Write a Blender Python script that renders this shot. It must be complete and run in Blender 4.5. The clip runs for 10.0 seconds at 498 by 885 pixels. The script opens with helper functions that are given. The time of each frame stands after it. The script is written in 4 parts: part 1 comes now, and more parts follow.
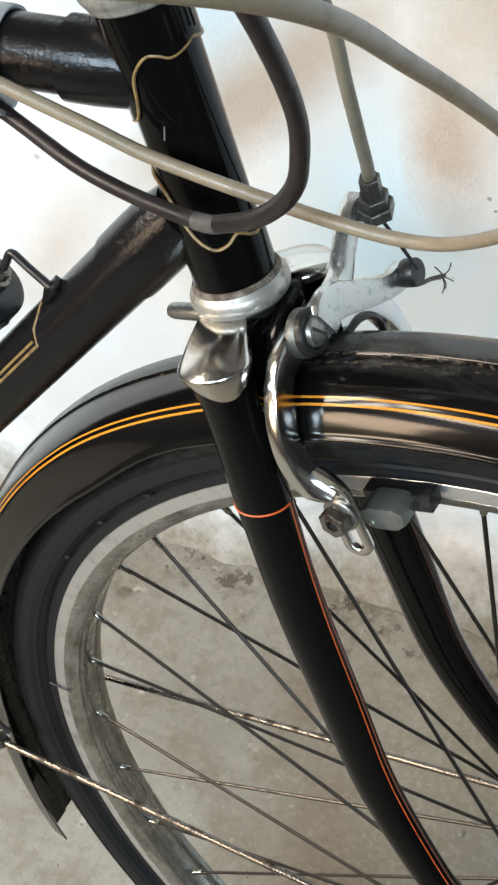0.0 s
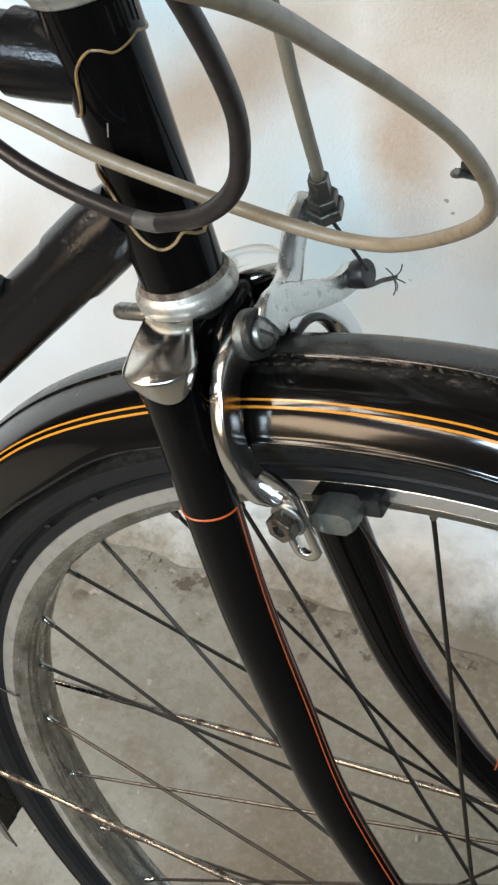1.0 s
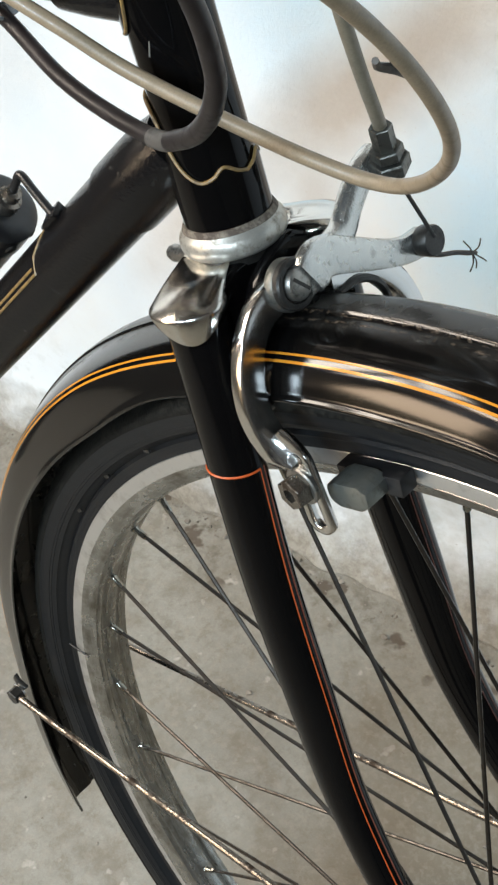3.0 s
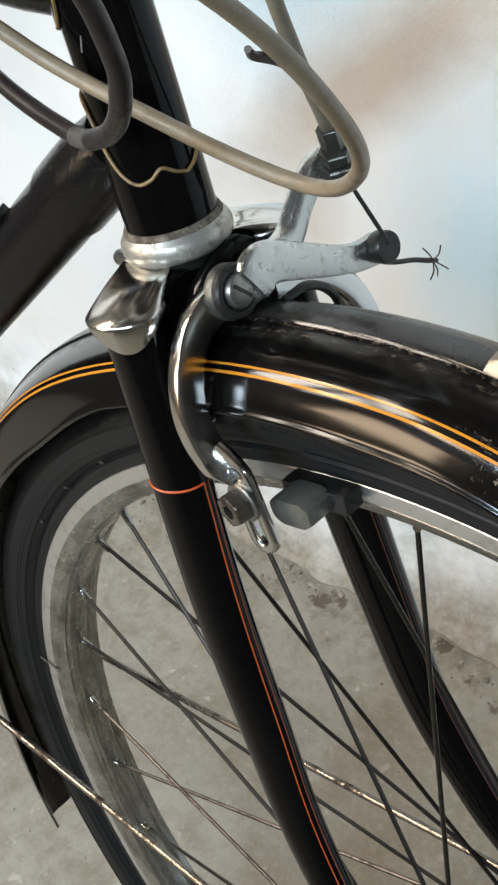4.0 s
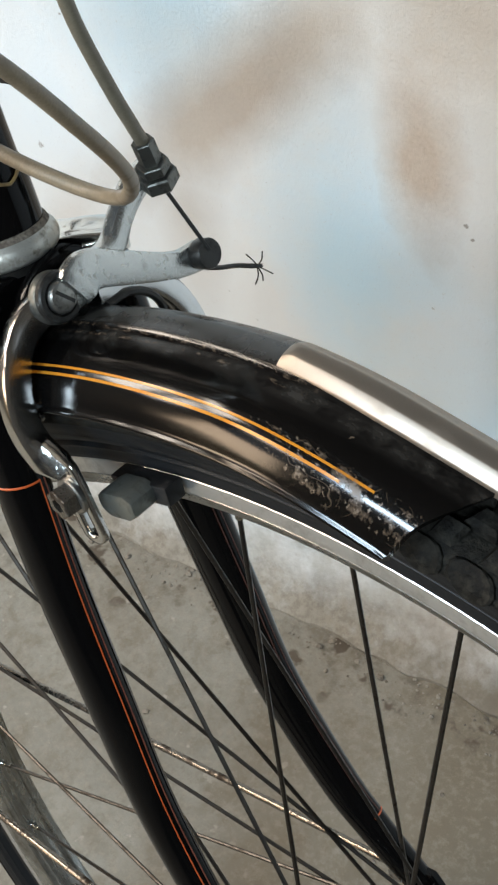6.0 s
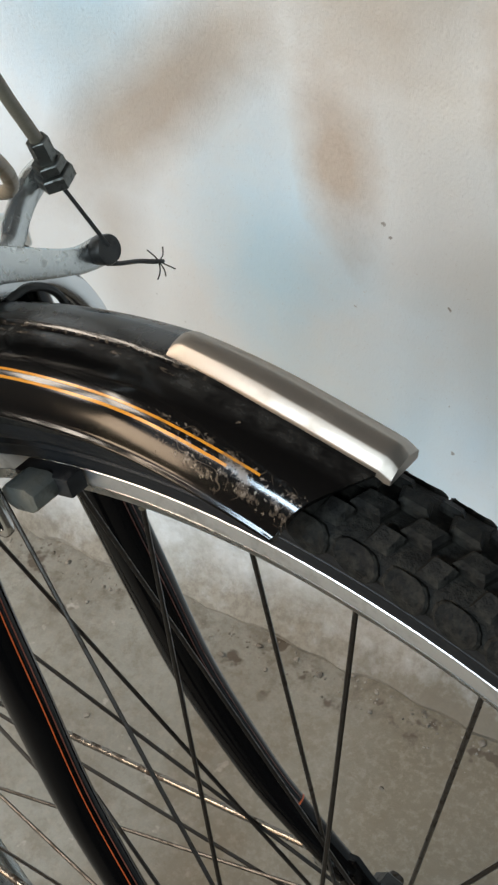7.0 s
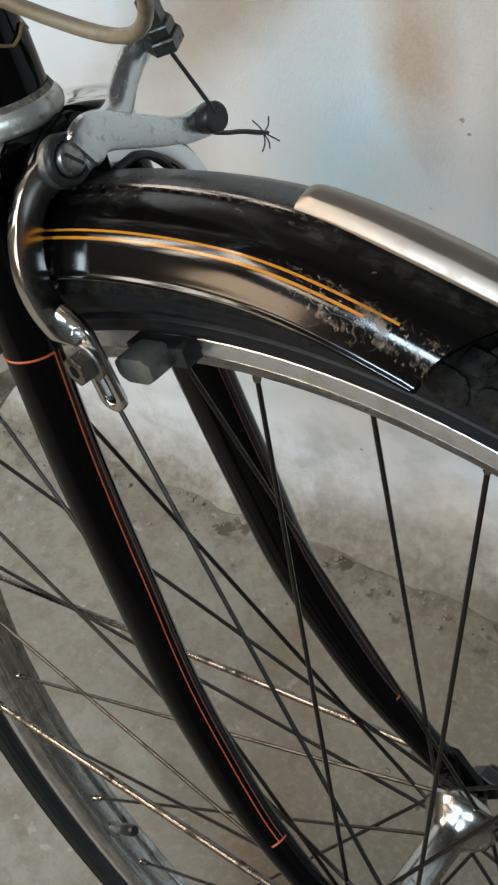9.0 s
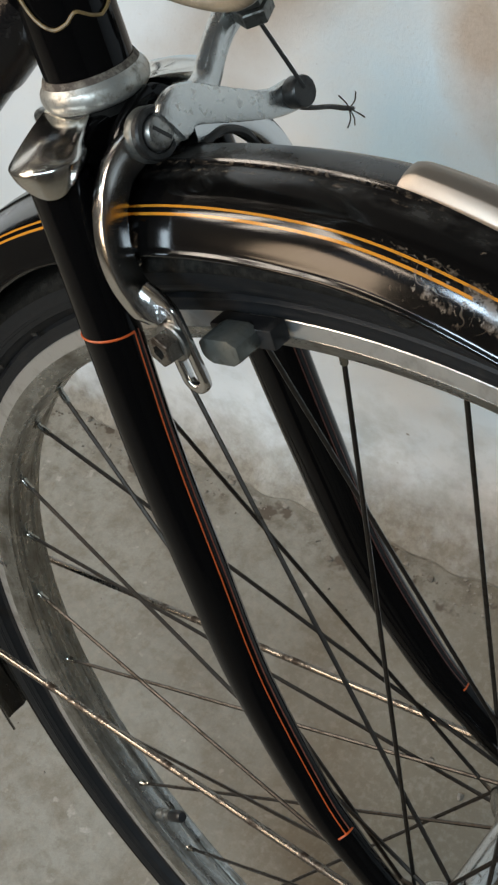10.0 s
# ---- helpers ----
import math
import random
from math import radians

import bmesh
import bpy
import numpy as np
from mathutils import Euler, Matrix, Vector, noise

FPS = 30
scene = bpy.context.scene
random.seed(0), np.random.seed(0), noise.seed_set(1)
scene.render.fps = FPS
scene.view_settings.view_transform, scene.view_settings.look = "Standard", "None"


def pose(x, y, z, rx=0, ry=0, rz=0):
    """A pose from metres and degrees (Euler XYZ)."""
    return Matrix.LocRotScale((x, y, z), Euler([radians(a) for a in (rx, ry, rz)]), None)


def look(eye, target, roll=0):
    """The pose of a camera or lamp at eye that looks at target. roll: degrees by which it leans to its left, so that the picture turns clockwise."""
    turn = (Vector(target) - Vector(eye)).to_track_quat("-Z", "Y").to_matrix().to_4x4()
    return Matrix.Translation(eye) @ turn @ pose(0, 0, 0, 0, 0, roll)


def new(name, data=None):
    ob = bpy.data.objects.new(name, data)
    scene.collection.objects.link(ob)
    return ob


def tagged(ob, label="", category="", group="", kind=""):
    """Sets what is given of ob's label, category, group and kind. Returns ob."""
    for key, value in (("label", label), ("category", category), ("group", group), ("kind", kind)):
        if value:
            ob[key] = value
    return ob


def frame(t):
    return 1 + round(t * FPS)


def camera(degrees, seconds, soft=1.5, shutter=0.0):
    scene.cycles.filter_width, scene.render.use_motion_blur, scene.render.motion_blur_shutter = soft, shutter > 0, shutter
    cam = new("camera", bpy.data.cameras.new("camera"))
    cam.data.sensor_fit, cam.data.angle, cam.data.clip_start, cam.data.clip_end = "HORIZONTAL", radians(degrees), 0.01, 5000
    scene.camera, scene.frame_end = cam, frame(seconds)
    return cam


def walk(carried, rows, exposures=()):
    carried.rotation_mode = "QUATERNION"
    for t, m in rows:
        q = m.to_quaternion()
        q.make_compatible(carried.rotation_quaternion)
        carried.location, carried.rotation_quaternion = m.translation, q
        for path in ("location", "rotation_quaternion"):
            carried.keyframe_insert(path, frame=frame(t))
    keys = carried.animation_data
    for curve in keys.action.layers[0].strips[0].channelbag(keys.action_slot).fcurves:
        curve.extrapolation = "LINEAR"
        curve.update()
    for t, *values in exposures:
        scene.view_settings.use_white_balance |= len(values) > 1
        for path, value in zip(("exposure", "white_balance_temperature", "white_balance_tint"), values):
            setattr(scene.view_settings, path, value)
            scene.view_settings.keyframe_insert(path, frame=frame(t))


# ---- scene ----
cam = camera(20.823, 10.0, 2.4)
PATH = [
    (0.0, 0.0471, -0.2697, 1.0996, 39.133, 6.382, 28.679),
    (0.5, 0.0531, -0.2660, 1.0955, 38.659, 5.511, 28.108),
    (1.0, 0.0498, -0.2609, 1.0922, 39.108, 5.111, 27.927),
    (1.5, 0.0540, -0.2647, 1.0846, 39.991, 6.216, 31.244),
    (2.0, 0.0761, -0.2556, 1.0837, 41.465, 7.555, 36.622),
    (2.5, 0.0979, -0.2406, 1.0662, 41.539, 7.166, 38.110),
    (2.7, 0.1059, -0.2322, 1.0570, 41.378, 7.469, 39.110),
    (4.0, 0.1275, -0.1874, 1.0264, 42.195, 8.492, 42.032),
    (4.5, 0.1382, -0.1793, 1.0265, 42.400, 8.222, 41.676),
    (5.0, 0.1495, -0.1763, 1.0305, 42.538, 7.889, 40.972),
    (6.5, 0.1910, -0.1781, 1.0366, 42.620, 7.362, 38.382),
    (7.0, 0.2017, -0.1734, 1.0352, 42.693, 7.181, 37.219),
    (7.5, 0.2062, -0.1754, 1.0293, 42.495, 7.459, 36.381),
    (8.0, 0.2045, -0.1821, 1.0183, 41.792, 7.858, 36.293),
    (8.5, 0.1946, -0.1945, 1.0126, 40.942, 8.131, 36.700),
    (9.0, 0.1812, -0.2069, 1.0116, 40.625, 8.582, 37.383),
    (9.5, 0.1654, -0.2134, 1.0090, 40.558, 8.913, 38.432),
    (10.0, 0.1548, -0.2156, 1.0056, 40.032, 8.567, 38.447),
]
walk(cam, [(t, pose(*p)) for t, *p in PATH], [(0.0, 0.0), (0.4, -0.21), (1.2, -0.20), (2.0, -0.13), (2.5, -0.12), (4.5, -0.32), (5.0, -0.36), (7.0, -0.51), (7.5, -0.54), (8.0, -0.28), (8.5, -0.57), (9.0, -0.72), (10.0, -0.74)])

# ---------------------------------------------------------------- world and light
world = bpy.data.worlds.new("world")
scene.world = world
world.use_nodes = True
wn = world.node_tree.nodes
sky = wn.new("ShaderNodeTexSky")
sky.sky_type, sky.sun_disc = "NISHITA", False
sky.sun_elevation, sky.sun_rotation = radians(40), radians(200)
wn["Background"].inputs["Strength"].default_value = 0.08
world.node_tree.links.new(sky.outputs[0], wn["Background"].inputs["Color"])
scene.view_settings.exposure = 0.0


def area(name, m, sx, sy, watts, colour):
    lamp = bpy.data.lights.new(name, "AREA")
    lamp.shape, lamp.size, lamp.size_y, lamp.energy, lamp.color = "RECTANGLE", sx, sy, watts, colour
    ob = new(name, lamp)
    ob.matrix_world = m
    return ob


# cool lamps at two high windows, warm ones at a side window, a doorway and the transom over it; all unseen and assumed
area("window_daylight", look((1.0, -1.93, 2.15), (-0.25, 0.30, 0.5)), 0.9, 0.55, 60, (0.68, 0.84, 0.97))
area("high_window_daylight", look((-0.45, -1.93, 2.25), (-0.25, 0.38, 0.5)), 0.7, 0.4, 63, (0.66, 0.84, 1.0))
area("side_window_daylight", look((-1.84, -0.93, 1.92), (-0.1, -0.1, 0.75)), 0.74, 1.02, 60, (1.0, 0.87, 0.73))
area("door_daylight", look((-1.45, -1.96, 1.15), (-0.3, 0.0, 0.8)), 0.68, 0.62, 18, (1.0, 0.74, 0.50))
area("transom_daylight", look((-1.45, -1.96, 2.28), (-0.2, 0.0, 0.75)), 0.70, 0.26, 15, (1.0, 0.80, 0.60))

# ---------------------------------------------------------------- materials


def nodes(name):
    m = bpy.data.materials.new(name)
    m.use_nodes = True
    nt = m.node_tree
    return m, nt, nt.nodes["Principled BSDF"]


def coords(nt, scale=(1, 1, 1)):
    tc, mp = nt.nodes.new("ShaderNodeTexCoord"), nt.nodes.new("ShaderNodeMapping")
    mp.inputs["Scale"].default_value = scale
    nt.links.new(tc.outputs["Object"], mp.inputs["Vector"])
    return mp.outputs[0]


def noise_tex(nt, vec, scale, detail=4, rough=0.6):
    n = nt.nodes.new("ShaderNodeTexNoise")
    n.inputs["Scale"].default_value, n.inputs["Detail"].default_value, n.inputs["Roughness"].default_value = scale, detail, rough
    nt.links.new(vec, n.inputs["Vector"])
    return n.outputs["Fac"]


def ramp(nt, fac, stops):
    r = nt.nodes.new("ShaderNodeValToRGB")
    e = r.color_ramp.elements
    while len(e) < len(stops):
        e.new(0.5)
    for el, (p, c) in zip(e, stops):
        el.position = p
        el.color = (*c, 1) if isinstance(c, tuple) else (c, c, c, 1)
    nt.links.new(fac, r.inputs[0])
    return r.outputs[0]


def mix(nt, fac, a, b, mode="MIX"):
    m = nt.nodes.new("ShaderNodeMix")
    m.data_type, m.blend_type = "RGBA", mode
    for sock, v in ((m.inputs[0], fac), (m.inputs[6], a), (m.inputs[7], b)):
        if isinstance(v, (int, float)):
            sock.default_value = v
        elif isinstance(v, tuple):
            sock.default_value = (*v, 1)
        else:
            nt.links.new(v, sock)
    return m.outputs[2]


def bump(nt, p, height, strength, dist):
    b = nt.nodes.new("ShaderNodeBump")
    b.inputs["Strength"].default_value, b.inputs["Distance"].default_value = strength, dist
    nt.links.new(height, b.inputs["Height"])
    nt.links.new(b.outputs[0], p.inputs["Normal"])


def worn(name, base, dirt, rough=0.3, metal=0.0, coat=0.0, cover=(0.62, 0.74), scale=90, fine=900, relief=0.15, depth=0.0002, rough_dirt=0.75, stretch=(1, 1, 1), spec=0.5):
    """A base colour under patches of dirt or wear, with fine grain."""
    m, nt, p = nodes(name)
    v = coords(nt, stretch)
    patch = ramp(nt, noise_tex(nt, v, scale, 6, 0.65), [(cover[0], 0.0), (cover[1], 1.0)])
    grain = noise_tex(nt, v, fine, 3)
    toned = mix(nt, 0.35 * (1 - 0.75 * metal), base, ramp(nt, grain, [(0.3, tuple(c * 0.6 for c in base)), (0.7, tuple(min(1, c * 1.4) for c in base))]))
    col = mix(nt, patch, toned, dirt)
    nt.links.new(col, p.inputs["Base Color"])
    nt.links.new(ramp(nt, mix(nt, 0.3 - 0.22 * metal, patch, grain), [(0.0, rough * 0.8), (0.25, rough), (1.0, rough_dirt)]), p.inputs["Roughness"])
    p.inputs["Metallic"].default_value, p.inputs["Coat Weight"].default_value = metal, coat
    p.inputs["Coat Roughness"].default_value = 0.06
    p.inputs["Specular IOR Level"].default_value = spec
    if relief:
        bump(nt, p, grain, relief, depth)
    return m


CUPS = worn("tarnished_chrome", (0.44, 0.425, 0.38), (0.15, 0.13, 0.10), 0.42, 0.7, 0, (0.50, 0.72), 200, 1800, 0.1)
CAST = worn("cast_alloy", (0.52, 0.515, 0.485), (0.21, 0.185, 0.15), 0.31, 0.92, 0, (0.57, 0.86), 260, 210, 0.25, 0.0007)
BLACK = worn("black_enamel", (0.0025, 0.0023, 0.0023), (0.06, 0.054, 0.045), 0.08, 0, 0.0, (0.72, 0.82), 140, 1500, 0.03, spec=0.16)
DULL = worn("black_enamel_aged", (0.006, 0.0055, 0.0055), (0.040, 0.037, 0.033), 0.17, 0, 0.0, (0.62, 0.86), 120, 700, 0.45, 0.0005, spec=0.26)
CHROME = worn("chrome", (0.60, 0.585, 0.555), (0.16, 0.13, 0.10), 0.19, 1.0, 0, (0.66, 0.78), 260, 1800, 0.05)
CAPCHROME = worn("cap_chrome", (0.62, 0.60, 0.56), (0.20, 0.165, 0.125), 0.24, 1.0, 0, (0.64, 0.80), 200, 1800, 0.06)
HUBCHROME = worn("hub_chrome", (0.42, 0.41, 0.385), (0.13, 0.11, 0.085), 0.27, 1.0, 0, (0.58, 0.78), 200, 1200, 0.0)
ALLOY = worn("polished_alloy", (0.60, 0.59, 0.57), (0.12, 0.11, 0.10), 0.22, 1.0, 0, (0.66, 0.74), 330, 2200, 0.04)
STEEL = worn("dull_steel", (0.055, 0.049, 0.043), (0.04, 0.03, 0.02), 0.38, 0.9, 0, (0.5, 0.7), 240, 2000, 0.1)
ZINC = worn("zinc_nut", (0.30, 0.288, 0.262), (0.10, 0.09, 0.075), 0.4, 0.9, 0, (0.5, 0.7), 300, 2000, 0.15)
DARKZINC = worn("stained_steel_nut", (0.150, 0.150, 0.135), (0.06, 0.055, 0.046), 0.5, 0.85, 0, (0.48, 0.72), 260, 2000, 0.12)
PADMET = worn("grey_pad_metal", (0.215, 0.22, 0.195), (0.12, 0.108, 0.085), 0.40, 0.75, 0, (0.5, 0.75), 180, 2000, 0.12)
RUSTY = worn("rusty_chrome", (0.19, 0.17, 0.145), (0.055, 0.040, 0.029), 0.28, 0.9, 0, (0.50, 0.64), 110, 1600, 0.2)
BRASS = worn("nipple_brass", (0.33, 0.32, 0.285), (0.12, 0.11, 0.09), 0.25, 1.0, 0, (0.6, 0.75), 300, 2000, 0.1)
TRIM = worn("silvery_trim", (0.30, 0.258, 0.215), (0.24, 0.20, 0.16), 0.47, 0.9, 0, (0.55, 0.9), 60, 5000, 0.0)
RUBBER = worn("tyre_rubber", (0.0088, 0.0093, 0.0100), (0.023, 0.0208, 0.0178), 0.50, 0, 0, (0.54, 0.82), 60, 1200, 0.3, 0.0003, 0.70, spec=0.22)
TREAD = worn("tread_rubber", (0.0085, 0.0078, 0.0066), (0.034, 0.031, 0.0245), 0.70, 0, 0, (0.44, 0.80), 260, 700, 0.8, 0.0009, 0.92, spec=0.10)
SOFTBLACK = worn("black_plastic", (0.008, 0.008, 0.0085), (0.03, 0.028, 0.026), 0.35, 0, 0, (0.55, 0.75), 100, 1500, 0.1)
LUGGOLD = worn("lug_gold_paint", (0.22, 0.135, 0.045), (0.10, 0.065, 0.03), 0.4, 0, 0, (0.48, 0.66), 250, 1500, 0.0)
ORANGE = worn("orange_line_paint", (0.50, 0.085, 0.015), (0.16, 0.04, 0.02), 0.4, 0, 0, (0.62, 0.74), 250, 1500, 0.0)
BEIGE = worn("beige_cable", (0.215, 0.166, 0.108), (0.155, 0.118, 0.074), 0.46, 0, 0.1, (0.5, 0.8), 130, 1500, 0.06)
GREYCAB = worn("greyish_cable", (0.160, 0.138, 0.098), (0.125, 0.107, 0.075), 0.46, 0, 0.1, (0.5, 0.8), 130, 1500, 0.06)
BLACKCAB = worn("black_cable", (0.012, 0.009, 0.009), (0.028, 0.022, 0.021), 0.42, 0, 0.0, (0.5, 0.72), 140, 1500, 0.1, spec=0.3)
DARK = worn("dark_oily_steel", (0.03, 0.028, 0.025), (0.012, 0.011, 0.01), 0.4, 0.5, 0, (0.5, 0.7), 240, 1500, 0.3, 0.0003)



def math_node(nt, op, a, b=None, c=None):
    n = nt.nodes.new("ShaderNodeMath")
    n.operation = op
    for sock, v in zip(n.inputs, (a, b, c)):
        if isinstance(v, (int, float)):
            sock.default_value = v
        elif v is not None:
            nt.links.new(v, sock)
    return n.outputs[0]


def band(nt, value, lo, hi, soft):
    """1 between lo and hi, falling to 0 over soft outside."""
    up = nt.nodes.new("ShaderNodeMapRange")
    up.inputs[1].default_value, up.inputs[2].default_value = lo - soft, lo
    nt.links.new(value, up.inputs[0])
    dn = nt.nodes.new("ShaderNodeMapRange")
    dn.inputs[1].default_value, dn.inputs[2].default_value = hi, hi + soft
    dn.inputs[3].default_value, dn.inputs[4].default_value = 1.0, 0.0
    nt.links.new(value, dn.inputs[0])
    return math_node(nt, "MULTIPLY", up.outputs[0], dn.outputs[0])


def guard_wear(nt):
    """Where the enamel of the mudguard is scraped: its near front corner, and the crease along its ridge."""
    v = coords(nt)
    sep = nt.nodes.new("ShaderNodeSeparateXYZ")
    nt.links.new(v, sep.inputs[0])
    ang = math_node(nt, "ARCTAN2", sep.outputs[2], sep.outputs[0])
    side = sep.outputs[1]
    corner = math_node(nt, "MULTIPLY", band(nt, ang, 1.51, 1.62, 0.05), band(nt, side, -0.0280, -0.0222, 0.0020))
    corner = math_node(nt, "MAXIMUM", corner, math_node(nt, "MULTIPLY", band(nt, ang, 1.575, 1.645, 0.04), band(nt, side, -0.0235, -0.0207, 0.0010)))
    drawn = nt.nodes.new("ShaderNodeCombineXYZ")
    nt.links.new(math_node(nt, "MULTIPLY", ang, 0.22), drawn.inputs[0])
    nt.links.new(side, drawn.inputs[1])
    rough_n = math_node(nt, "ADD", noise_tex(nt, drawn.outputs[0], 150, 7, 0.7), math_node(nt, "MULTIPLY_ADD", corner, 0.3, -0.3))
    lobes = ramp(nt, rough_n, [(0.50, 0.0), (0.60, 0.75)])
    thin = ramp(nt, noise_tex(nt, drawn.outputs[0], 900, 4, 0.6), [(0.60, 0.0), (0.66, 0.9)])
    curls = math_node(nt, "MULTIPLY", band(nt, noise_tex(nt, v, 95, 1, 0.4), 0.494, 0.502, 0.004), ramp(nt, noise_tex(nt, v, 60, 2, 0.5), [(0.56, 0.0), (0.62, 0.35)]))
    scored = math_node(nt, "MULTIPLY", corner, math_node(nt, "MAXIMUM", thin, curls))
    corner_wear = math_node(nt, "MAXIMUM", lobes, scored)
    crease = math_node(nt, "MULTIPLY", band(nt, ang, 1.66, 2.25, 0.03), math_node(nt, "MAXIMUM", band(nt, side, -0.0052, -0.0043, 0.0005), band(nt, side, -0.0083, -0.0076, 0.0006)))
    chips = ramp(nt, noise_tex(nt, drawn.outputs[0], 420, 5, 0.7), [(0.50, 0.0), (0.66, 0.6)])
    crease_wear = math_node(nt, "MULTIPLY", crease, chips)
    nicks = ramp(nt, noise_tex(nt, v, 210, 2, 0.5), [(0.80, 0.0), (0.815, 0.6)])
    # dull dust on the crown, and wiped along under its crease
    flour = ramp(nt, noise_tex(nt, v, 70, 6, 0.65), [(0.25, 0.35), (0.70, 1.0)])
    crown = math_node(nt, "MULTIPLY", band(nt, side, -0.0034, 0.0300, 0.0006), flour)
    wiped = math_node(nt, "MULTIPLY", band(nt, side, -0.0100, -0.0070, 0.0030), ramp(nt, noise_tex(nt, drawn.outputs[0], 120, 6, 0.7), [(0.42, 0.0), (0.66, 0.9)]))
    return v, math_node(nt, "MAXIMUM", math_node(nt, "MAXIMUM", corner_wear, crease_wear), nicks), math_node(nt, "MAXIMUM", crown, wiped)


def enamel_scuffed(name, base, bare, spec):
    m, nt, p = nodes(name)
    v, wear, dusted = guard_wear(nt)
    dust = ramp(nt, noise_tex(nt, v, 26, 5, 0.65), [(0.45, 0.0), (0.8, 1.0)])
    nt.links.new(mix(nt, math_node(nt, "MULTIPLY", wear, 0.85), mix(nt, dusted, base, (0.030, 0.027, 0.023)), bare), p.inputs["Base Color"])
    nt.links.new(ramp(nt, math_node(nt, "MAXIMUM", math_node(nt, "MAXIMUM", wear, math_node(nt, "MULTIPLY", dusted, 0.75)), math_node(nt, "MULTIPLY", dust, 0.30)), [(0.0, 0.115), (0.25, 0.165), (1.0, 0.5)]), p.inputs["Roughness"])
    p.inputs["Specular IOR Level"].default_value = spec
    bump(nt, p, wear, 0.06, 0.0002)
    return m


FENDER = enamel_scuffed("black_enamel_scuffed", (0.0028, 0.0025, 0.0023), (0.16, 0.115, 0.078), 0.44)
GOLD = enamel_scuffed("gold_line_paint", (0.50, 0.195, 0.018), (0.03, 0.024, 0.02), 0.4)


def knurled():
    """Worn aluminium with a fine knurl."""
    m, nt, p = nodes("rim_aluminium")
    v = coords(nt)
    cell = nt.nodes.new("ShaderNodeTexVoronoi")
    cell.inputs["Scale"].default_value = 620
    nt.links.new(v, cell.inputs["Vector"])
    dirt = ramp(nt, noise_tex(nt, v, 110, 6, 0.65), [(0.50, 0.0), (0.80, 0.7)])
    nt.links.new(mix(nt, dirt, (0.62, 0.605, 0.58), (0.25, 0.225, 0.19)), p.inputs["Base Color"])
    nt.links.new(ramp(nt, dirt, [(0.0, 0.28), (1.0, 0.45)]), p.inputs["Roughness"])
    p.inputs["Metallic"].default_value = 0.85
    bump(nt, p, cell.outputs["Distance"], 0.10, 0.0003)
    return m


RIMALU = knurled()


def drawn_metal():
    """Drawn aluminium, stained in streaks that run round the wheel."""
    m, nt, p = nodes("rim_bed_aluminium")
    v = coords(nt)
    sep = nt.nodes.new("ShaderNodeSeparateXYZ")
    nt.links.new(v, sep.inputs[0])
    drawn = nt.nodes.new("ShaderNodeCombineXYZ")
    nt.links.new(math_node(nt, "MULTIPLY", math_node(nt, "ARCTAN2", sep.outputs[2], sep.outputs[0]), 0.03), drawn.inputs[0])
    nt.links.new(sep.outputs[1], drawn.inputs[1])
    streak = noise_tex(nt, drawn.outputs[0], 420, 5, 0.6)
    stain = ramp(nt, math_node(nt, "MULTIPLY_ADD", noise_tex(nt, v, 60, 5, 0.65), 0.5, math_node(nt, "MULTIPLY", streak, 0.5)), [(0.42, 0.0), (0.66, 1.0)])
    nt.links.new(mix(nt, stain, (0.47, 0.465, 0.44), (0.17, 0.152, 0.12)), p.inputs["Base Color"])
    nt.links.new(ramp(nt, stain, [(0.0, 0.22), (1.0, 0.45)]), p.inputs["Roughness"])
    p.inputs["Metallic"].default_value = 0.95
    bump(nt, p, streak, 0.25, 0.0003)
    return m


RIMBED = drawn_metal()
# ---------------------------------------------------------------- mesh helpers


def part(name, bm, material, parent, label="", smooth=38):
    bmesh.ops.recalc_face_normals(bm, faces=bm.faces)
    me = bpy.data.meshes.new(name)
    bm.to_mesh(me)
    bm.free()
    me.materials.append(material)
    for f in me.polygons:
        f.use_smooth = True
    me.set_sharp_from_angle(angle=radians(smooth))
    ob = new(name, me)
    ob.parent = parent
    if label:
        tagged(ob, label)
    return ob


def loft(bm, rings, closed_ring=True, cap=True, loop=False):
    """Joins rings of points, each of the same count."""
    vs = [[bm.verts.new(p) for p in r] for r in rings]
    n = len(vs[0])
    pairs = list(zip(vs, vs[1:])) + ([(vs[-1], vs[0])] if loop else [])
    for a, b in pairs:
        for i in range(n if closed_ring else n - 1):
            j = (i + 1) % n
            bm.faces.new((a[i], a[j], b[j], b[i]))
    if cap and closed_ring and not loop:
        bm.faces.new(vs[0][::-1])
        bm.faces.new(vs[-1])
    return vs


def spline(pts, n=10):
    c = [Vector(p) for p in pts]
    c = [2 * c[0] - c[1], *c, 2 * c[-1] - c[-2]]
    out = []
    for i in range(1, len(c) - 2):
        p0, p1, p2, p3 = c[i - 1:i + 3]
        for k in range(n):
            u = k / n
            out.append(0.5 * (2 * p1 + (p2 - p0) * u + (2 * p0 - 5 * p1 + 4 * p2 - p3) * u * u + (3 * p1 - p0 - 3 * p2 + p3) * u ** 3))
    return out + [c[-2]]


def at(values, u):
    """Linear look-up in evenly spaced values, u from 0 to 1."""
    if isinstance(values, (int, float)):
        return values
    k = u * (len(values) - 1)
    i = min(int(k), len(values) - 2)
    return values[i] + (values[i + 1] - values[i]) * (k - i)


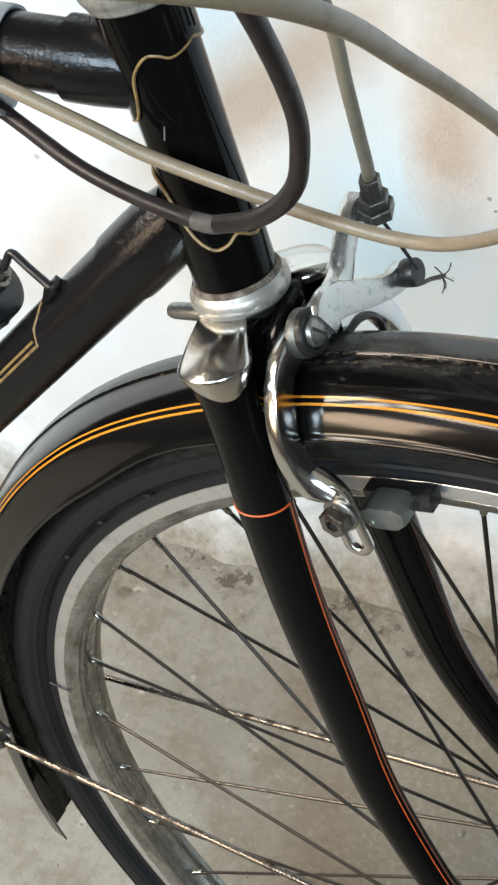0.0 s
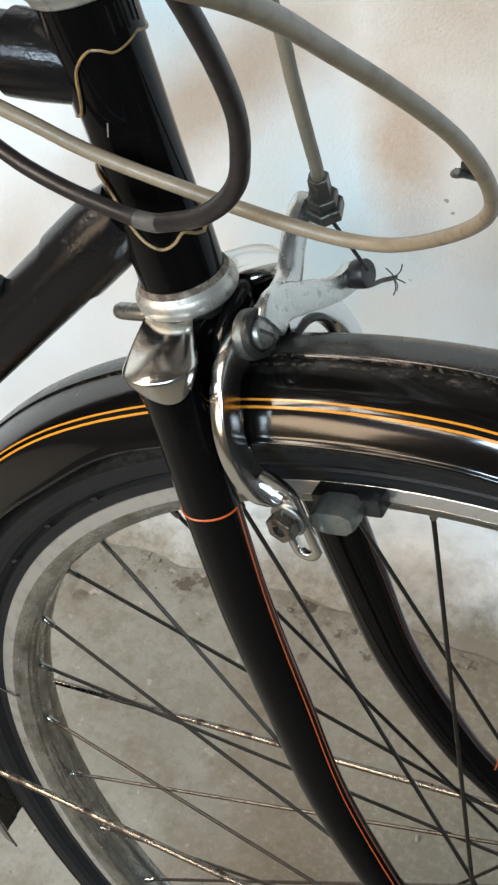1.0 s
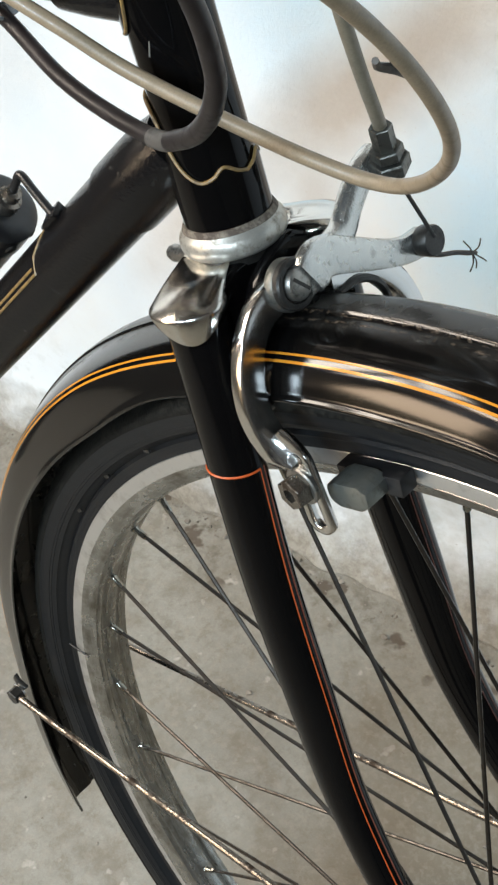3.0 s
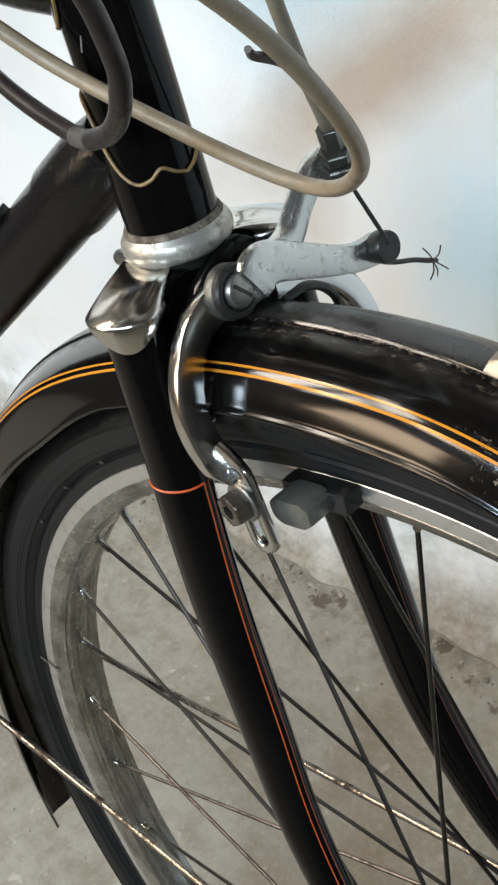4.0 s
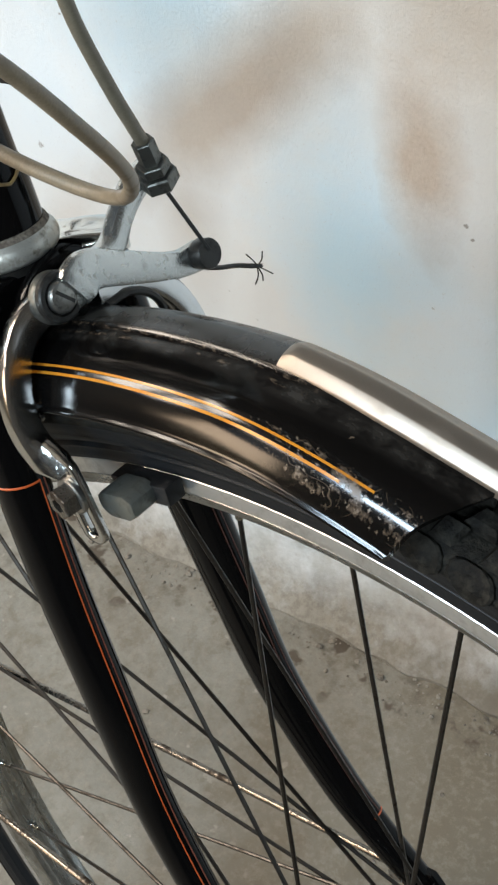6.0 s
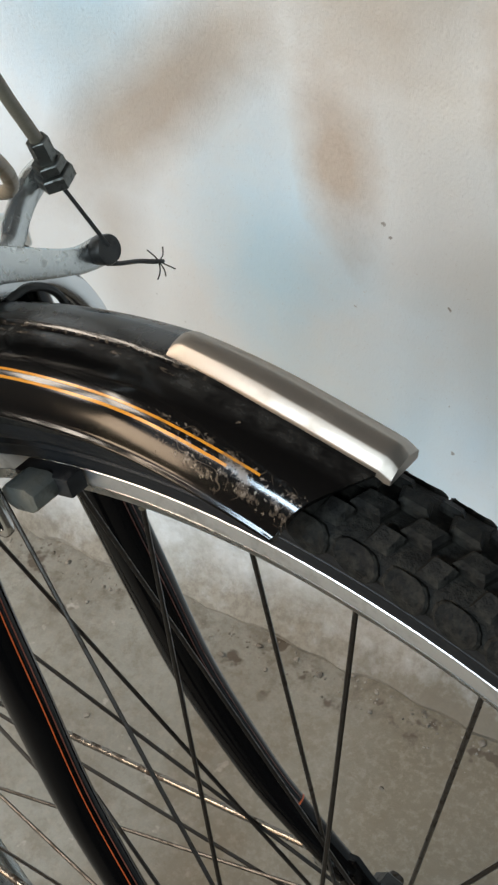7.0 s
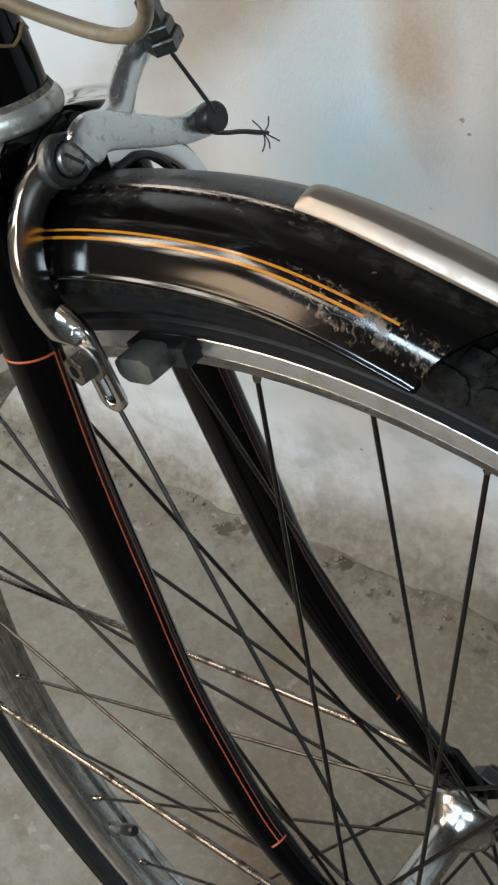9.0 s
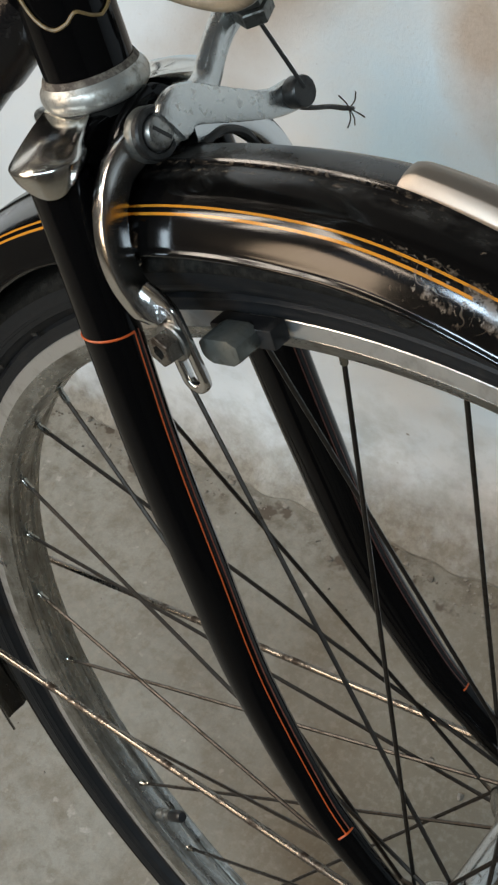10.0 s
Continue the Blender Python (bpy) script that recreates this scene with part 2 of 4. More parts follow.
def tube_rings(pts, r, sides=10, oval=1.0, wide=None):
    """Rings round a path; oval stretches them along the direction wide."""
    pts = [Vector(p) for p in pts]
    rings, side = [], None
    for i, p in enumerate(pts):
        t = (pts[min(i + 1, len(pts) - 1)] - pts[max(i - 1, 0)]).normalized()
        ref = Vector(wide) if wide else (side or (Vector((0, 0, 1)) if abs(t.z) < 0.9 else Vector((1, 0, 0))))
        side = (ref - t * ref.dot(t)).normalized()
        other = t.cross(side)
        rad = at(r, i / max(1, len(pts) - 1))
        rings.append([p + side * (rad * oval * math.cos(a)) + other * (rad * math.sin(a)) for a in (2 * math.pi * k / sides for k in range(sides))])
    return rings


def tube(pts, r, sides=10, oval=1.0, wide=None):
    bm = bmesh.new()
    loft(bm, tube_rings(pts, r, sides, oval, wide))
    return bm


def bar(pts, half, thick, normal, offset=0.0, soft=0.45):
    """A flat forged bar along a path that lies across the normal, with rounded long edges."""
    pts, nrm = [Vector(p) for p in pts], Vector(normal).normalized()
    bm, rings = bmesh.new(), []
    for i, p in enumerate(pts):
        u = i / (len(pts) - 1)
        t = (pts[min(i + 1, len(pts) - 1)] - pts[max(i - 1, 0)]).normalized()
        w = nrm.cross(t).normalized()
        h, d = at(half, u), at(thick, u) / 2
        c = min(h, d) * soft
        prof = [(-h, -d + c), (-h + c * 0.3, -d + c * 0.3), (-h + c, -d), (h - c, -d), (h - c * 0.3, -d + c * 0.3), (h, -d + c),
                (h, d - c), (h - c * 0.3, d - c * 0.3), (h - c, d), (-h + c, d), (-h + c * 0.3, d - c * 0.3), (-h, d - c)]
        rings.append([p + w * a + nrm * (b + offset) for a, b in prof])
    loft(bm, rings)
    return bm


def lathe(profile, base, axis, sides=40):
    """Turns (along, radius) pairs round an axis; closed at both ends."""
    ax = Vector(axis).normalized()
    u = ax.orthogonal().normalized()
    w = ax.cross(u)
    bm = bmesh.new()
    loft(bm, [[Vector(base) + ax * s + (u * math.cos(a) + w * math.sin(a)) * max(r, 1e-5) for a in (2 * math.pi * k / sides for k in range(sides))] for s, r in profile])
    return bm


def wheel_ring(profile, sides=200):
    """Turns a closed profile of (y, radius) round the axle."""
    bm = bmesh.new()
    loft(bm, [[Vector((r * math.cos(a), y, r * math.sin(a))) for y, r in profile] for a in (2 * math.pi * k / sides for k in range(sides))], loop=True)
    return bm


def hull(points, bevel=0.001, segments=2):
    bm = bmesh.new()
    for p in points:
        bm.verts.new(p)
    res = bmesh.ops.convex_hull(bm, input=bm.verts)
    bmesh.ops.delete(bm, geom=[g for g in res["geom_interior"] if isinstance(g, bmesh.types.BMVert)], context="VERTS")
    bmesh.ops.dissolve_limit(bm, angle_limit=radians(3), verts=bm.verts, edges=bm.edges)
    if bevel:
        bmesh.ops.bevel(bm, geom=bm.edges[:], offset=bevel, segments=segments, affect="EDGES", profile=0.6, clamp_overlap=True)
    return bm


def hexnut(base, axis, length, r, hole=0.0):
    ax = Vector(axis).normalized()
    u = ax.orthogonal().normalized()
    w = ax.cross(u)
    c = r * 0.07
    bm = bmesh.new()
    prof = [(0, r - c), (c, r), (length - c, r), (length, r - c)]
    if hole:
        prof += [(length, hole), (length * 0.5, hole)]
    loft(bm, [[Vector(base) + ax * s + (u * math.cos(a) + w * math.sin(a)) * q for a in (math.pi / 3 * k for k in range(6))] for s, q in prof])
    return bm


# ---------------------------------------------------------------- the room
# wall foot: y = WALL_Y + WALL_K * x at the plain face
WALL_Y, WALL_K = 0.430, 0.16


def lines(lo, a, b, hi, coarse, fine):
    """Grid lines, close between a and b."""
    n1, n2, n3 = (max(1, round((q - p) / s)) for p, q, s in ((lo, a, coarse), (a, b, fine), (b, hi, coarse)))
    return [lo + (a - lo) * i / n1 for i in range(n1)] + [a + (b - a) * i / n2 for i in range(n2)] + [b + (hi - b) * i / n3 for i in range(n3 + 1)]


def sheet(us, vs, place):
    bm = bmesh.new()
    g = [[bm.verts.new(place(u, v)) for u in us] for v in vs]
    for r, q in zip(g, g[1:]):
        for i in range(len(us) - 1):
            bm.faces.new((r[i], r[i + 1], q[i + 1], q[i]))
    return bm


def lump(x, y, z, s):
    return noise.noise(Vector((x, y, z)) * s)


def wall_place(x, z):
    y = WALL_Y + WALL_K * x
    foot = math.exp(-max(z, 0) / 0.026)
    y -= min(0.075, max(0.02, 0.026 + 0.07 * (x + 0.59))) * foot * (1 + 0.12 * lump(x, 0, z, 14))
    y += 0.006 * lump(x, 3, z, 5) + 0.0018 * lump(x, 7, z, 30)
    if z < 0.16:
        flake = max(0.0, lump(x, 11, z * 1.6, 26) + 0.15) * math.exp(-max(z, 0) / 0.05)
        y -= 0.009 * flake
    return Vector((x, y, z))


def floor_place(x, y):
    d = WALL_Y + WALL_K * x - y
    z = 0.0035 * lump(x, y, 1, 6) + 0.0012 * lump(x, y, 2, 40) - 0.004
    near = math.exp(-max(d, 0) / 0.06)
    z += near * (0.004 * max(0, lump(x, y, 5, 22)) + 0.003 * lump(x, y, 6, 70))
    return Vector((x, y, z))


m_wall, nt, p = nodes("whitewashed_plaster")
v = coords(nt)
big, mid, grain = noise_tex(nt, v, 2.6, 3, 0.5), noise_tex(nt, v, 9, 5, 0.6), noise_tex(nt, v, 420, 4, 0.7)
wash = mix(nt, ramp(nt, mid, [(0.35, 0.0), (0.7, 1.0)]), (0.735, 0.80, 0.84), (0.70, 0.725, 0.73))
wash = mix(nt, ramp(nt, noise_tex(nt, v, 3.4, 2, 0.4), [(0.42, 0.0), (0.60, 0.30)]), wash, (0.74, 0.73, 0.69))
sep = nt.nodes.new("ShaderNodeSeparateXYZ")
nt.links.new(v, sep.inputs[0])


def blot(cx, cz, rx, rz, edge, lean=0.0):
    """A soft-edged blot of colour on the wall: 1 in its middle."""
    x = math_node(nt, "MULTIPLY_ADD", sep.outputs[2], -lean, sep.outputs[0])
    dx = math_node(nt, "MULTIPLY", math_node(nt, "SUBTRACT", x, cx - lean * cz), 1 / rx)
    dz = math_node(nt, "MULTIPLY", math_node(nt, "SUBTRACT", sep.outputs[2], cz), 1 / rz)
    d = math_node(nt, "SQRT", math_node(nt, "ADD", math_node(nt, "MULTIPLY", dx, dx), math_node(nt, "MULTIPLY", dz, dz)))
    d = math_node(nt, "MULTIPLY_ADD", mid, 1.3, math_node(nt, "SUBTRACT", d, 0.65))
    return ramp(nt, d, [(max(0.0, 1 - edge), 1.0), (1.0, 0.0)])


wash = mix(nt, math_node(nt, "MAXIMUM", math_node(nt, "MAXIMUM", blot(-0.300, 0.430, 0.090, 0.165, 0.9), blot(-0.42, 0.62, 0.12, 0.12, 0.9)), math_node(nt, "MULTIPLY", blot(-0.20, 0.27, 0.13, 0.16, 0.9), 0.55)), wash, (0.54, 0.735, 0.86))
# grey painted in at the left end to hold down the side lamp's light
wash = mix(nt, math_node(nt, "MULTIPLY", blot(-0.72, 0.52, 0.20, 0.30, 0.9), 0.8), wash, (0.54, 0.60, 0.635))
tan = math_node(nt, "MULTIPLY", blot(-0.150, 0.570, 0.150, 0.150, 0.95), 0.75)
wash = mix(nt, tan, wash, (0.68, 0.61, 0.525))
# brown patches: a leaning streak, a blot and a streak beside it
arch = math_node(nt, "MAXIMUM", math_node(nt, "MULTIPLY", blot(-0.362, 0.545, 0.068, 0.165, 0.78, 0.90), 0.95), math_node(nt, "MULTIPLY", blot(-0.43, 0.41, 0.04, 0.13, 0.9), 0.6))
arch = math_node(nt, "MAXIMUM", arch, math_node(nt, "MULTIPLY", blot(-0.200, 0.645, 0.150, 0.075, 0.85), 0.85))
blots = math_node(nt, "MAXIMUM", blot(-0.240, 0.525, 0.036, 0.090, 0.80), blot(-0.108, 0.575, 0.036, 0.14, 0.75))
blots = math_node(nt, "MAXIMUM", blots, math_node(nt, "MULTIPLY", blot(-0.215, 0.045, 0.085, 0.070, 0.9), 0.75))
blots = math_node(nt, "MAXIMUM", blots, math_node(nt, "MULTIPLY", blot(-0.560, 0.36, 0.045, 0.10, 0.9, 0.5), 0.55))
rusty = mix(nt, ramp(nt, noise_tex(nt, v, 260, 4, 0.7), [(0.35, 0.0), (0.65, 1.0)]), (0.545, 0.445, 0.355), (0.475, 0.38, 0.295))
greyed = mix(nt, 0.6, rusty, (0.43, 0.39, 0.335))
col = mix(nt, math_node(nt, "MULTIPLY", arch, 0.90), wash, greyed)
col = mix(nt, math_node(nt, "MULTIPLY", blots, 0.92), col, rusty)
col = mix(nt, ramp(nt, big, [(0.60, 0.0), (0.74, 0.3)]), col, (0.56, 0.49, 0.42))
specks = ramp(nt, noise_tex(nt, v, 75, 2, 0.5), [(0.765, 0.0), (0.80, 0.8)])


def dent(cx, cz, r):
    """A small chipped dent with a ragged outline."""
    dx, dz = math_node(nt, "SUBTRACT", sep.outputs[0], cx), math_node(nt, "SUBTRACT", sep.outputs[2], cz)
    d = math_node(nt, "SQRT", math_node(nt, "ADD", math_node(nt, "MULTIPLY", dx, dx), math_node(nt, "MULTIPLY", dz, dz)))
    d = math_node(nt, "MULTIPLY_ADD", noise_tex(nt, v, 260, 3, 0.7), 2.4, math_node(nt, "MULTIPLY", d, 1 / r))
    return ramp(nt, math_node(nt, "MULTIPLY", d, 0.3), [(0.42, 0.75), (0.56, 0.0)])


for cx, cz, r in ((-0.211, 0.475, 0.0030), (-0.206, 0.465, 0.0020), (-0.166, 0.322, 0.0022), (-0.164, 0.273, 0.0028), (-0.383, 0.335, 0.0022), (-0.555, 0.455, 0.0042)):
    specks = math_node(nt, "MAXIMUM", specks, dent(cx, cz, r))
col = mix(nt, specks, col, (0.22, 0.20, 0.17))
col = mix(nt, ramp(nt, grain, [(0.62, 0.0), (0.75, 0.3)]), col, (0.42, 0.33, 0.25))
foot_n = nt.nodes.new("ShaderNodeMath")
foot_n.operation = "MULTIPLY_ADD"
nt.links.new(noise_tex(nt, v, 15, 4, 0.55), foot_n.inputs[0])
foot_n.inputs[1].default_value = 0.06
nt.links.new(math_node(nt, "MULTIPLY_ADD", noise_tex(nt, v, 70, 5, 0.7), 0.05, math_node(nt, "SUBTRACT", sep.outputs[2], 0.012)), foot_n.inputs[2])
stain = ramp(nt, foot_n.outputs[0], [(0.048, 0.97), (0.112, 0.0)])
grime = math_node(nt, "MULTIPLY", ramp(nt, sep.outputs[2], [(0.08, 1.0), (0.20, 0.0)]), ramp(nt, noise_tex(nt, v, 20, 5, 0.6), [(0.50, 0.0), (0.66, 0.55)]))
col = mix(nt, grime, col, (0.41, 0.43, 0.395))
dusty = mix(nt, ramp(nt, noise_tex(nt, v, 130, 4, 0.7), [(0.40, 0.0), (0.58, 1.0)]), (0.195, 0.172, 0.136), (0.265, 0.240, 0.196))
# dust colour set darker ahead, to offset the stronger light on the foot
ahead = ramp(nt, math_node(nt, "MULTIPLY_ADD", noise_tex(nt, v, 7, 4, 0.6), 0.16, math_node(nt, "ADD", sep.outputs[0], 0.42)), [(0.16, 0.0), (0.36, 0.85)])
dusty = mix(nt, ahead, dusty, (0.122, 0.097, 0.064))
col = mix(nt, stain, col, dusty)
# above head height of the bicycle the unseen wall is darkened for black reflections
bare = ramp(nt, math_node(nt, "MULTIPLY_ADD", noise_tex(nt, v, 6, 4, 0.6), 0.10, math_node(nt, "MULTIPLY", sep.outputs[2], 0.5)), [(0.57, 0.0), (0.62, 1.0)])
col = mix(nt, bare, col, (0.045, 0.038, 0.031))
nt.links.new(col, p.inputs["Base Color"])
p.inputs["Roughness"].default_value = 0.85
bump(nt, p, mix(nt, 0.5, grain, mid), 0.5, 0.002)
WALL = m_wall

m_floor, nt, p = nodes("rough_concrete")
v = coords(nt)
big, mid, grain = noise_tex(nt, v, 4, 4, 0.6), noise_tex(nt, v, 28, 5, 0.65), noise_tex(nt, v, 500, 4, 0.7)
col = mix(nt, ramp(nt, big, [(0.40, 0.0), (0.60, 1.0)]), (0.272, 0.261, 0.224), (0.212, 0.199, 0.166))
col = mix(nt, ramp(nt, mid, [(0.48, 0.0), (0.66, 0.75)]), col, (0.160, 0.136, 0.100))
col = mix(nt, ramp(nt, noise_tex(nt, v, 75, 5, 0.7), [(0.50, 0.0), (0.66, 0.6)]), col, (0.150, 0.124, 0.088))
col = mix(nt, ramp(nt, noise_tex(nt, v, 60, 3, 0.5), [(0.66, 0.0), (0.72, 0.6)]), col, (0.46, 0.42, 0.37))
col = mix(nt, ramp(nt, grain, [(0.3, 0.25), (0.6, 0.0)]), col, (0.16, 0.14, 0.115))
col = mix(nt, ramp(nt, noise_tex(nt, v, 130, 4, 0.7), [(0.40, 0.30), (0.58, 0.0)]), col, (0.18, 0.163, 0.132))
sep = nt.nodes.new("ShaderNodeSeparateXYZ")
nt.links.new(v, sep.inputs[0])
# floor darker and browner ahead of the wheel, with dark crumbs of soil at the foot
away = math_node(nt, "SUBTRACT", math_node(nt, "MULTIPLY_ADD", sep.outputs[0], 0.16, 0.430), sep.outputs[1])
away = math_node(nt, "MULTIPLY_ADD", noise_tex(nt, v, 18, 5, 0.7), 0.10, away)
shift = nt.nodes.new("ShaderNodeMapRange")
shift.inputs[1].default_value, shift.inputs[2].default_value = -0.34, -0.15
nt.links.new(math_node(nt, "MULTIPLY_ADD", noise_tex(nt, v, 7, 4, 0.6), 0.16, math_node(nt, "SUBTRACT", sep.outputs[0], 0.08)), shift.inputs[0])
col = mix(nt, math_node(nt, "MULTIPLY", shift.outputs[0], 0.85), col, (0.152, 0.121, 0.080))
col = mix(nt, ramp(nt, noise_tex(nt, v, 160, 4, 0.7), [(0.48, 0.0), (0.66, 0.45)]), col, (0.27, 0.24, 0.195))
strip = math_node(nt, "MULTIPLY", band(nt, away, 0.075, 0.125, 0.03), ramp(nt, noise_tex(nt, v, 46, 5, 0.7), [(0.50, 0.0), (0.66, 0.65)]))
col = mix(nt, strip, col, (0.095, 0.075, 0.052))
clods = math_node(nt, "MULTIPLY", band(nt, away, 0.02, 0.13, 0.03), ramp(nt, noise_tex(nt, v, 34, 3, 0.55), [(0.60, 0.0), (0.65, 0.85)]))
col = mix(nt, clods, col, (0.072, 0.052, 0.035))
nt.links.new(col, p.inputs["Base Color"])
p.inputs["Roughness"].default_value = 0.8
bump(nt, p, mix(nt, 0.5, grain, mid), 0.4, 0.002)
FLOOR = m_floor
# unseen room shell, made dark so that enamel and metal reflect little
PLAIN = worn("unseen_dark_wall", (0.085, 0.075, 0.063), (0.055, 0.049, 0.041), 0.8, 0, 0, (0.5, 0.8), 3, 200, 0.2, 0.002)
CEIL = worn("unseen_dark_ceiling", (0.035, 0.030, 0.025), (0.02, 0.017, 0.014), 0.8, 0, 0, (0.5, 0.8), 3, 200, 0.2, 0.002)


def structure(name, bm, material, label):
    return tagged(part(name, bm, material, None), label, "", "", "structure")


def box(x0, x1, y0, y1, z0, z1):
    return hull([(x, y, z) for x in (x0, x1) for y in (y0, y1) for z in (z0, z1)], 0)


structure("wall_north", sheet(lines(-2.1, -1.3, 0.35, 2.1, 0.2, 0.006), lines(-0.02, 0.0, 0.16, 0.9, 0.03, 0.004) + [1.3, 1.8, 2.7], wall_place), WALL, "whitewashed plaster wall with brown patches and a crumbling foot")
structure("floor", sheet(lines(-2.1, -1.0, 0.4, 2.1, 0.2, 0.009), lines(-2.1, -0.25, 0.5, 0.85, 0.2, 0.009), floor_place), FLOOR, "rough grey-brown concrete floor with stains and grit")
structure("ceiling", box(-2.1, 2.1, -2.1, 0.95, 2.7, 2.8), CEIL, "unseen dark ceiling, added to keep reflections black")
structure("wall_east", box(2.0, 2.1, -2.1, 0.95, 0, 2.7), PLAIN, "unseen dark wall, added to keep reflections low")


def part_wall(name, pieces, label):
    bm = bmesh.new()
    for q in pieces:
        tmp = box(*q)
        me = bpy.data.meshes.new("piece")
        tmp.to_mesh(me)
        tmp.free()
        bm.from_mesh(me)
        bpy.data.meshes.remove(me)
    return structure(name, bm, PLAIN, label)


part_wall("wall_south", [(-2.1, -1.83, -2.1, -1.95, 0, 2.7), (-1.83, -1.07, -2.1, -1.95, 2.03, 2.12), (-1.83, -1.07, -2.1, -1.95, 2.44, 2.7), (-1.07, 2.1, -2.1, -1.95, 0, 1.82), (-1.07, 2.1, -2.1, -1.95, 2.48, 2.7), (-1.07, -0.86, -2.1, -1.95, 1.82, 2.48), (-0.04, 0.48, -2.1, -1.95, 1.82, 2.48), (1.52, 2.1, -2.1, -1.95, 1.82, 2.48)], "unseen dark wall, added with openings for the doorway, transom and window lamps")
part_wall("wall_west", [(-2.0, -1.85, -1.95, 0.5, 0, 1.4), (-2.0, -1.85, -1.95, 0.5, 2.45, 2.7), (-2.0, -1.85, -1.95, -1.36, 1.4, 2.45), (-2.0, -1.85, -0.55, 0.5, 1.4, 2.45)], "unseen dark wall, added with an opening for the side lamp")


def grit():
    """Crumbs of plaster and stones along the foot of the wall and on the floor."""
    rnd = random.Random(4)
    bm = bmesh.new()
    for i in range(700):
        x = rnd.uniform(-0.95, 0.3)
        d = abs(rnd.gauss(0.004, 0.018)) if i < 560 else rnd.uniform(0.02, 0.5)
        y = wall_place(x, 0.0).y - d
        s = rnd.uniform(0.0004, 0.0013) * (2.5 if rnd.random() < 0.08 else 1)
        base = floor_place(x, y) + Vector((0, 0, s * 0.3))
        geo = bmesh.ops.create_icosphere(bm, subdivisions=1, radius=s)
        for q in geo["verts"]:
            q.co = Vector((q.co.x * rnd.uniform(0.8, 1.5), q.co.y * rnd.uniform(0.8, 1.4), q.co.z * rnd.uniform(0.5, 0.9))) + base
    return bm


GRIT = worn("plaster_crumbs", (0.25, 0.22, 0.18), (0.12, 0.10, 0.078), 0.85, 0, 0, (0.45, 0.6), 25, 600, 0.3, 0.001)
tagged(part("plaster_crumbs", grit(), GRIT, None), "crumbs of plaster and grit along the wall foot", "debris", "", "stuff")
# ---------------------------------------------------------------- the bicycle
# built round its front axle: x ahead, y to the far side, z up the wheel; then it leans on its stand
LEAN, AXLE = 7.0, 0.3634
bike = new("bicycle")
bike.matrix_world = Matrix.Translation((0, 0, AXLE)) @ pose(0, 0, 0, -LEAN, 0, 0)
tagged(bike, "old black bicycle with gold lines and chromed fork crown", "bicycle")

AX0, AXD = Vector((-0.1819, 0, 0.3888)), Vector((-0.271, 0, 0.9626)).normalized()
FWD = Vector((AXD.z, 0, -AXD.x))
SIDE = Vector((0, 1, 0))


def head(s, f=0.0, y=0.0):
    """A point by height along the steering axis, ahead of it and to its far side."""
    return AX0 + AXD * s + FWD * f + SIDE * y


# ---- front wheel
WHEEL_Y = 0.0015  # the wheel sits a little towards the far side
RIM_PROFILE = [(-0.0122, 0.3207), (-0.0131, 0.3206), (-0.0134, 0.3203), (-0.0134, 0.3138), (-0.0131, 0.3126), (-0.0122, 0.3106), (-0.0106, 0.3082), (-0.0085, 0.3066), (-0.0045, 0.3057), (0.0, 0.3056)]
# its far corner is squarer than the near one
RIM_PROFILE += [(0.0085, 0.3062), (0.0130, 0.3064), (0.0140, 0.3080), (0.0143, 0.3110), (0.0143, 0.3199), (0.0137, 0.3206), (0.0124, 0.3208), (0.009, 0.318), (-0.009, 0.318)]
rim = part("rim", wheel_ring([(y + WHEEL_Y, r) for y, r in RIM_PROFILE], 220), RIMALU, bike, "dull aluminium rim with a knurled brake track")
BED = [(-0.0136, 0.3136), (-0.0132, 0.3122), (-0.0123, 0.3101), (-0.0107, 0.3076), (-0.0096, 0.3060), (-0.0084, 0.3058), (-0.0070, 0.3046), (-0.0058, 0.3051), (-0.0044, 0.3043), (-0.0020, 0.3041)]
BED += [(-y, r) for y, r in BED[:4:-1]] + [(0.0096, 0.3050), (0.0118, 0.3052), (0.0136, 0.3056), (0.0143, 0.3070), (0.0145, 0.3100), (0.0, 0.3150)]
BED = [(y + WHEEL_Y, r) for y, r in BED]
part("rim_bed", wheel_ring(BED, 220), RIMBED, rim, "stained grey inner face of the rim")

TYRE = [(-0.0090, 0.3195), (-0.0142, 0.3202), (-0.0148, 0.3212), (-0.0146, 0.3232), (-0.0141, 0.3244), (-0.0146, 0.3260), (-0.0128, 0.3278), (-0.0163, 0.3305), (-0.0176, 0.3317), (-0.0181, 0.3318), (-0.0183, 0.3326), (-0.0192, 0.3335), (-0.0194, 0.3343), (-0.0199, 0.3345), (-0.0203, 0.3356), (-0.0207, 0.3357), (-0.0207, 0.3365), (-0.0213, 0.3380), (-0.0222, 0.3418), (-0.0221, 0.3456), (-0.0206, 0.3497), (-0.0178, 0.3534), (-0.0130, 0.3563), (-0.0068, 0.3580), (0.0, 0.3585)]


def worn_down(r):
    """The crown of the tyre is worn flatter than it was moulded."""
    return r if r < 0.3418 else 0.3418 + (r - 0.3418) * 0.64


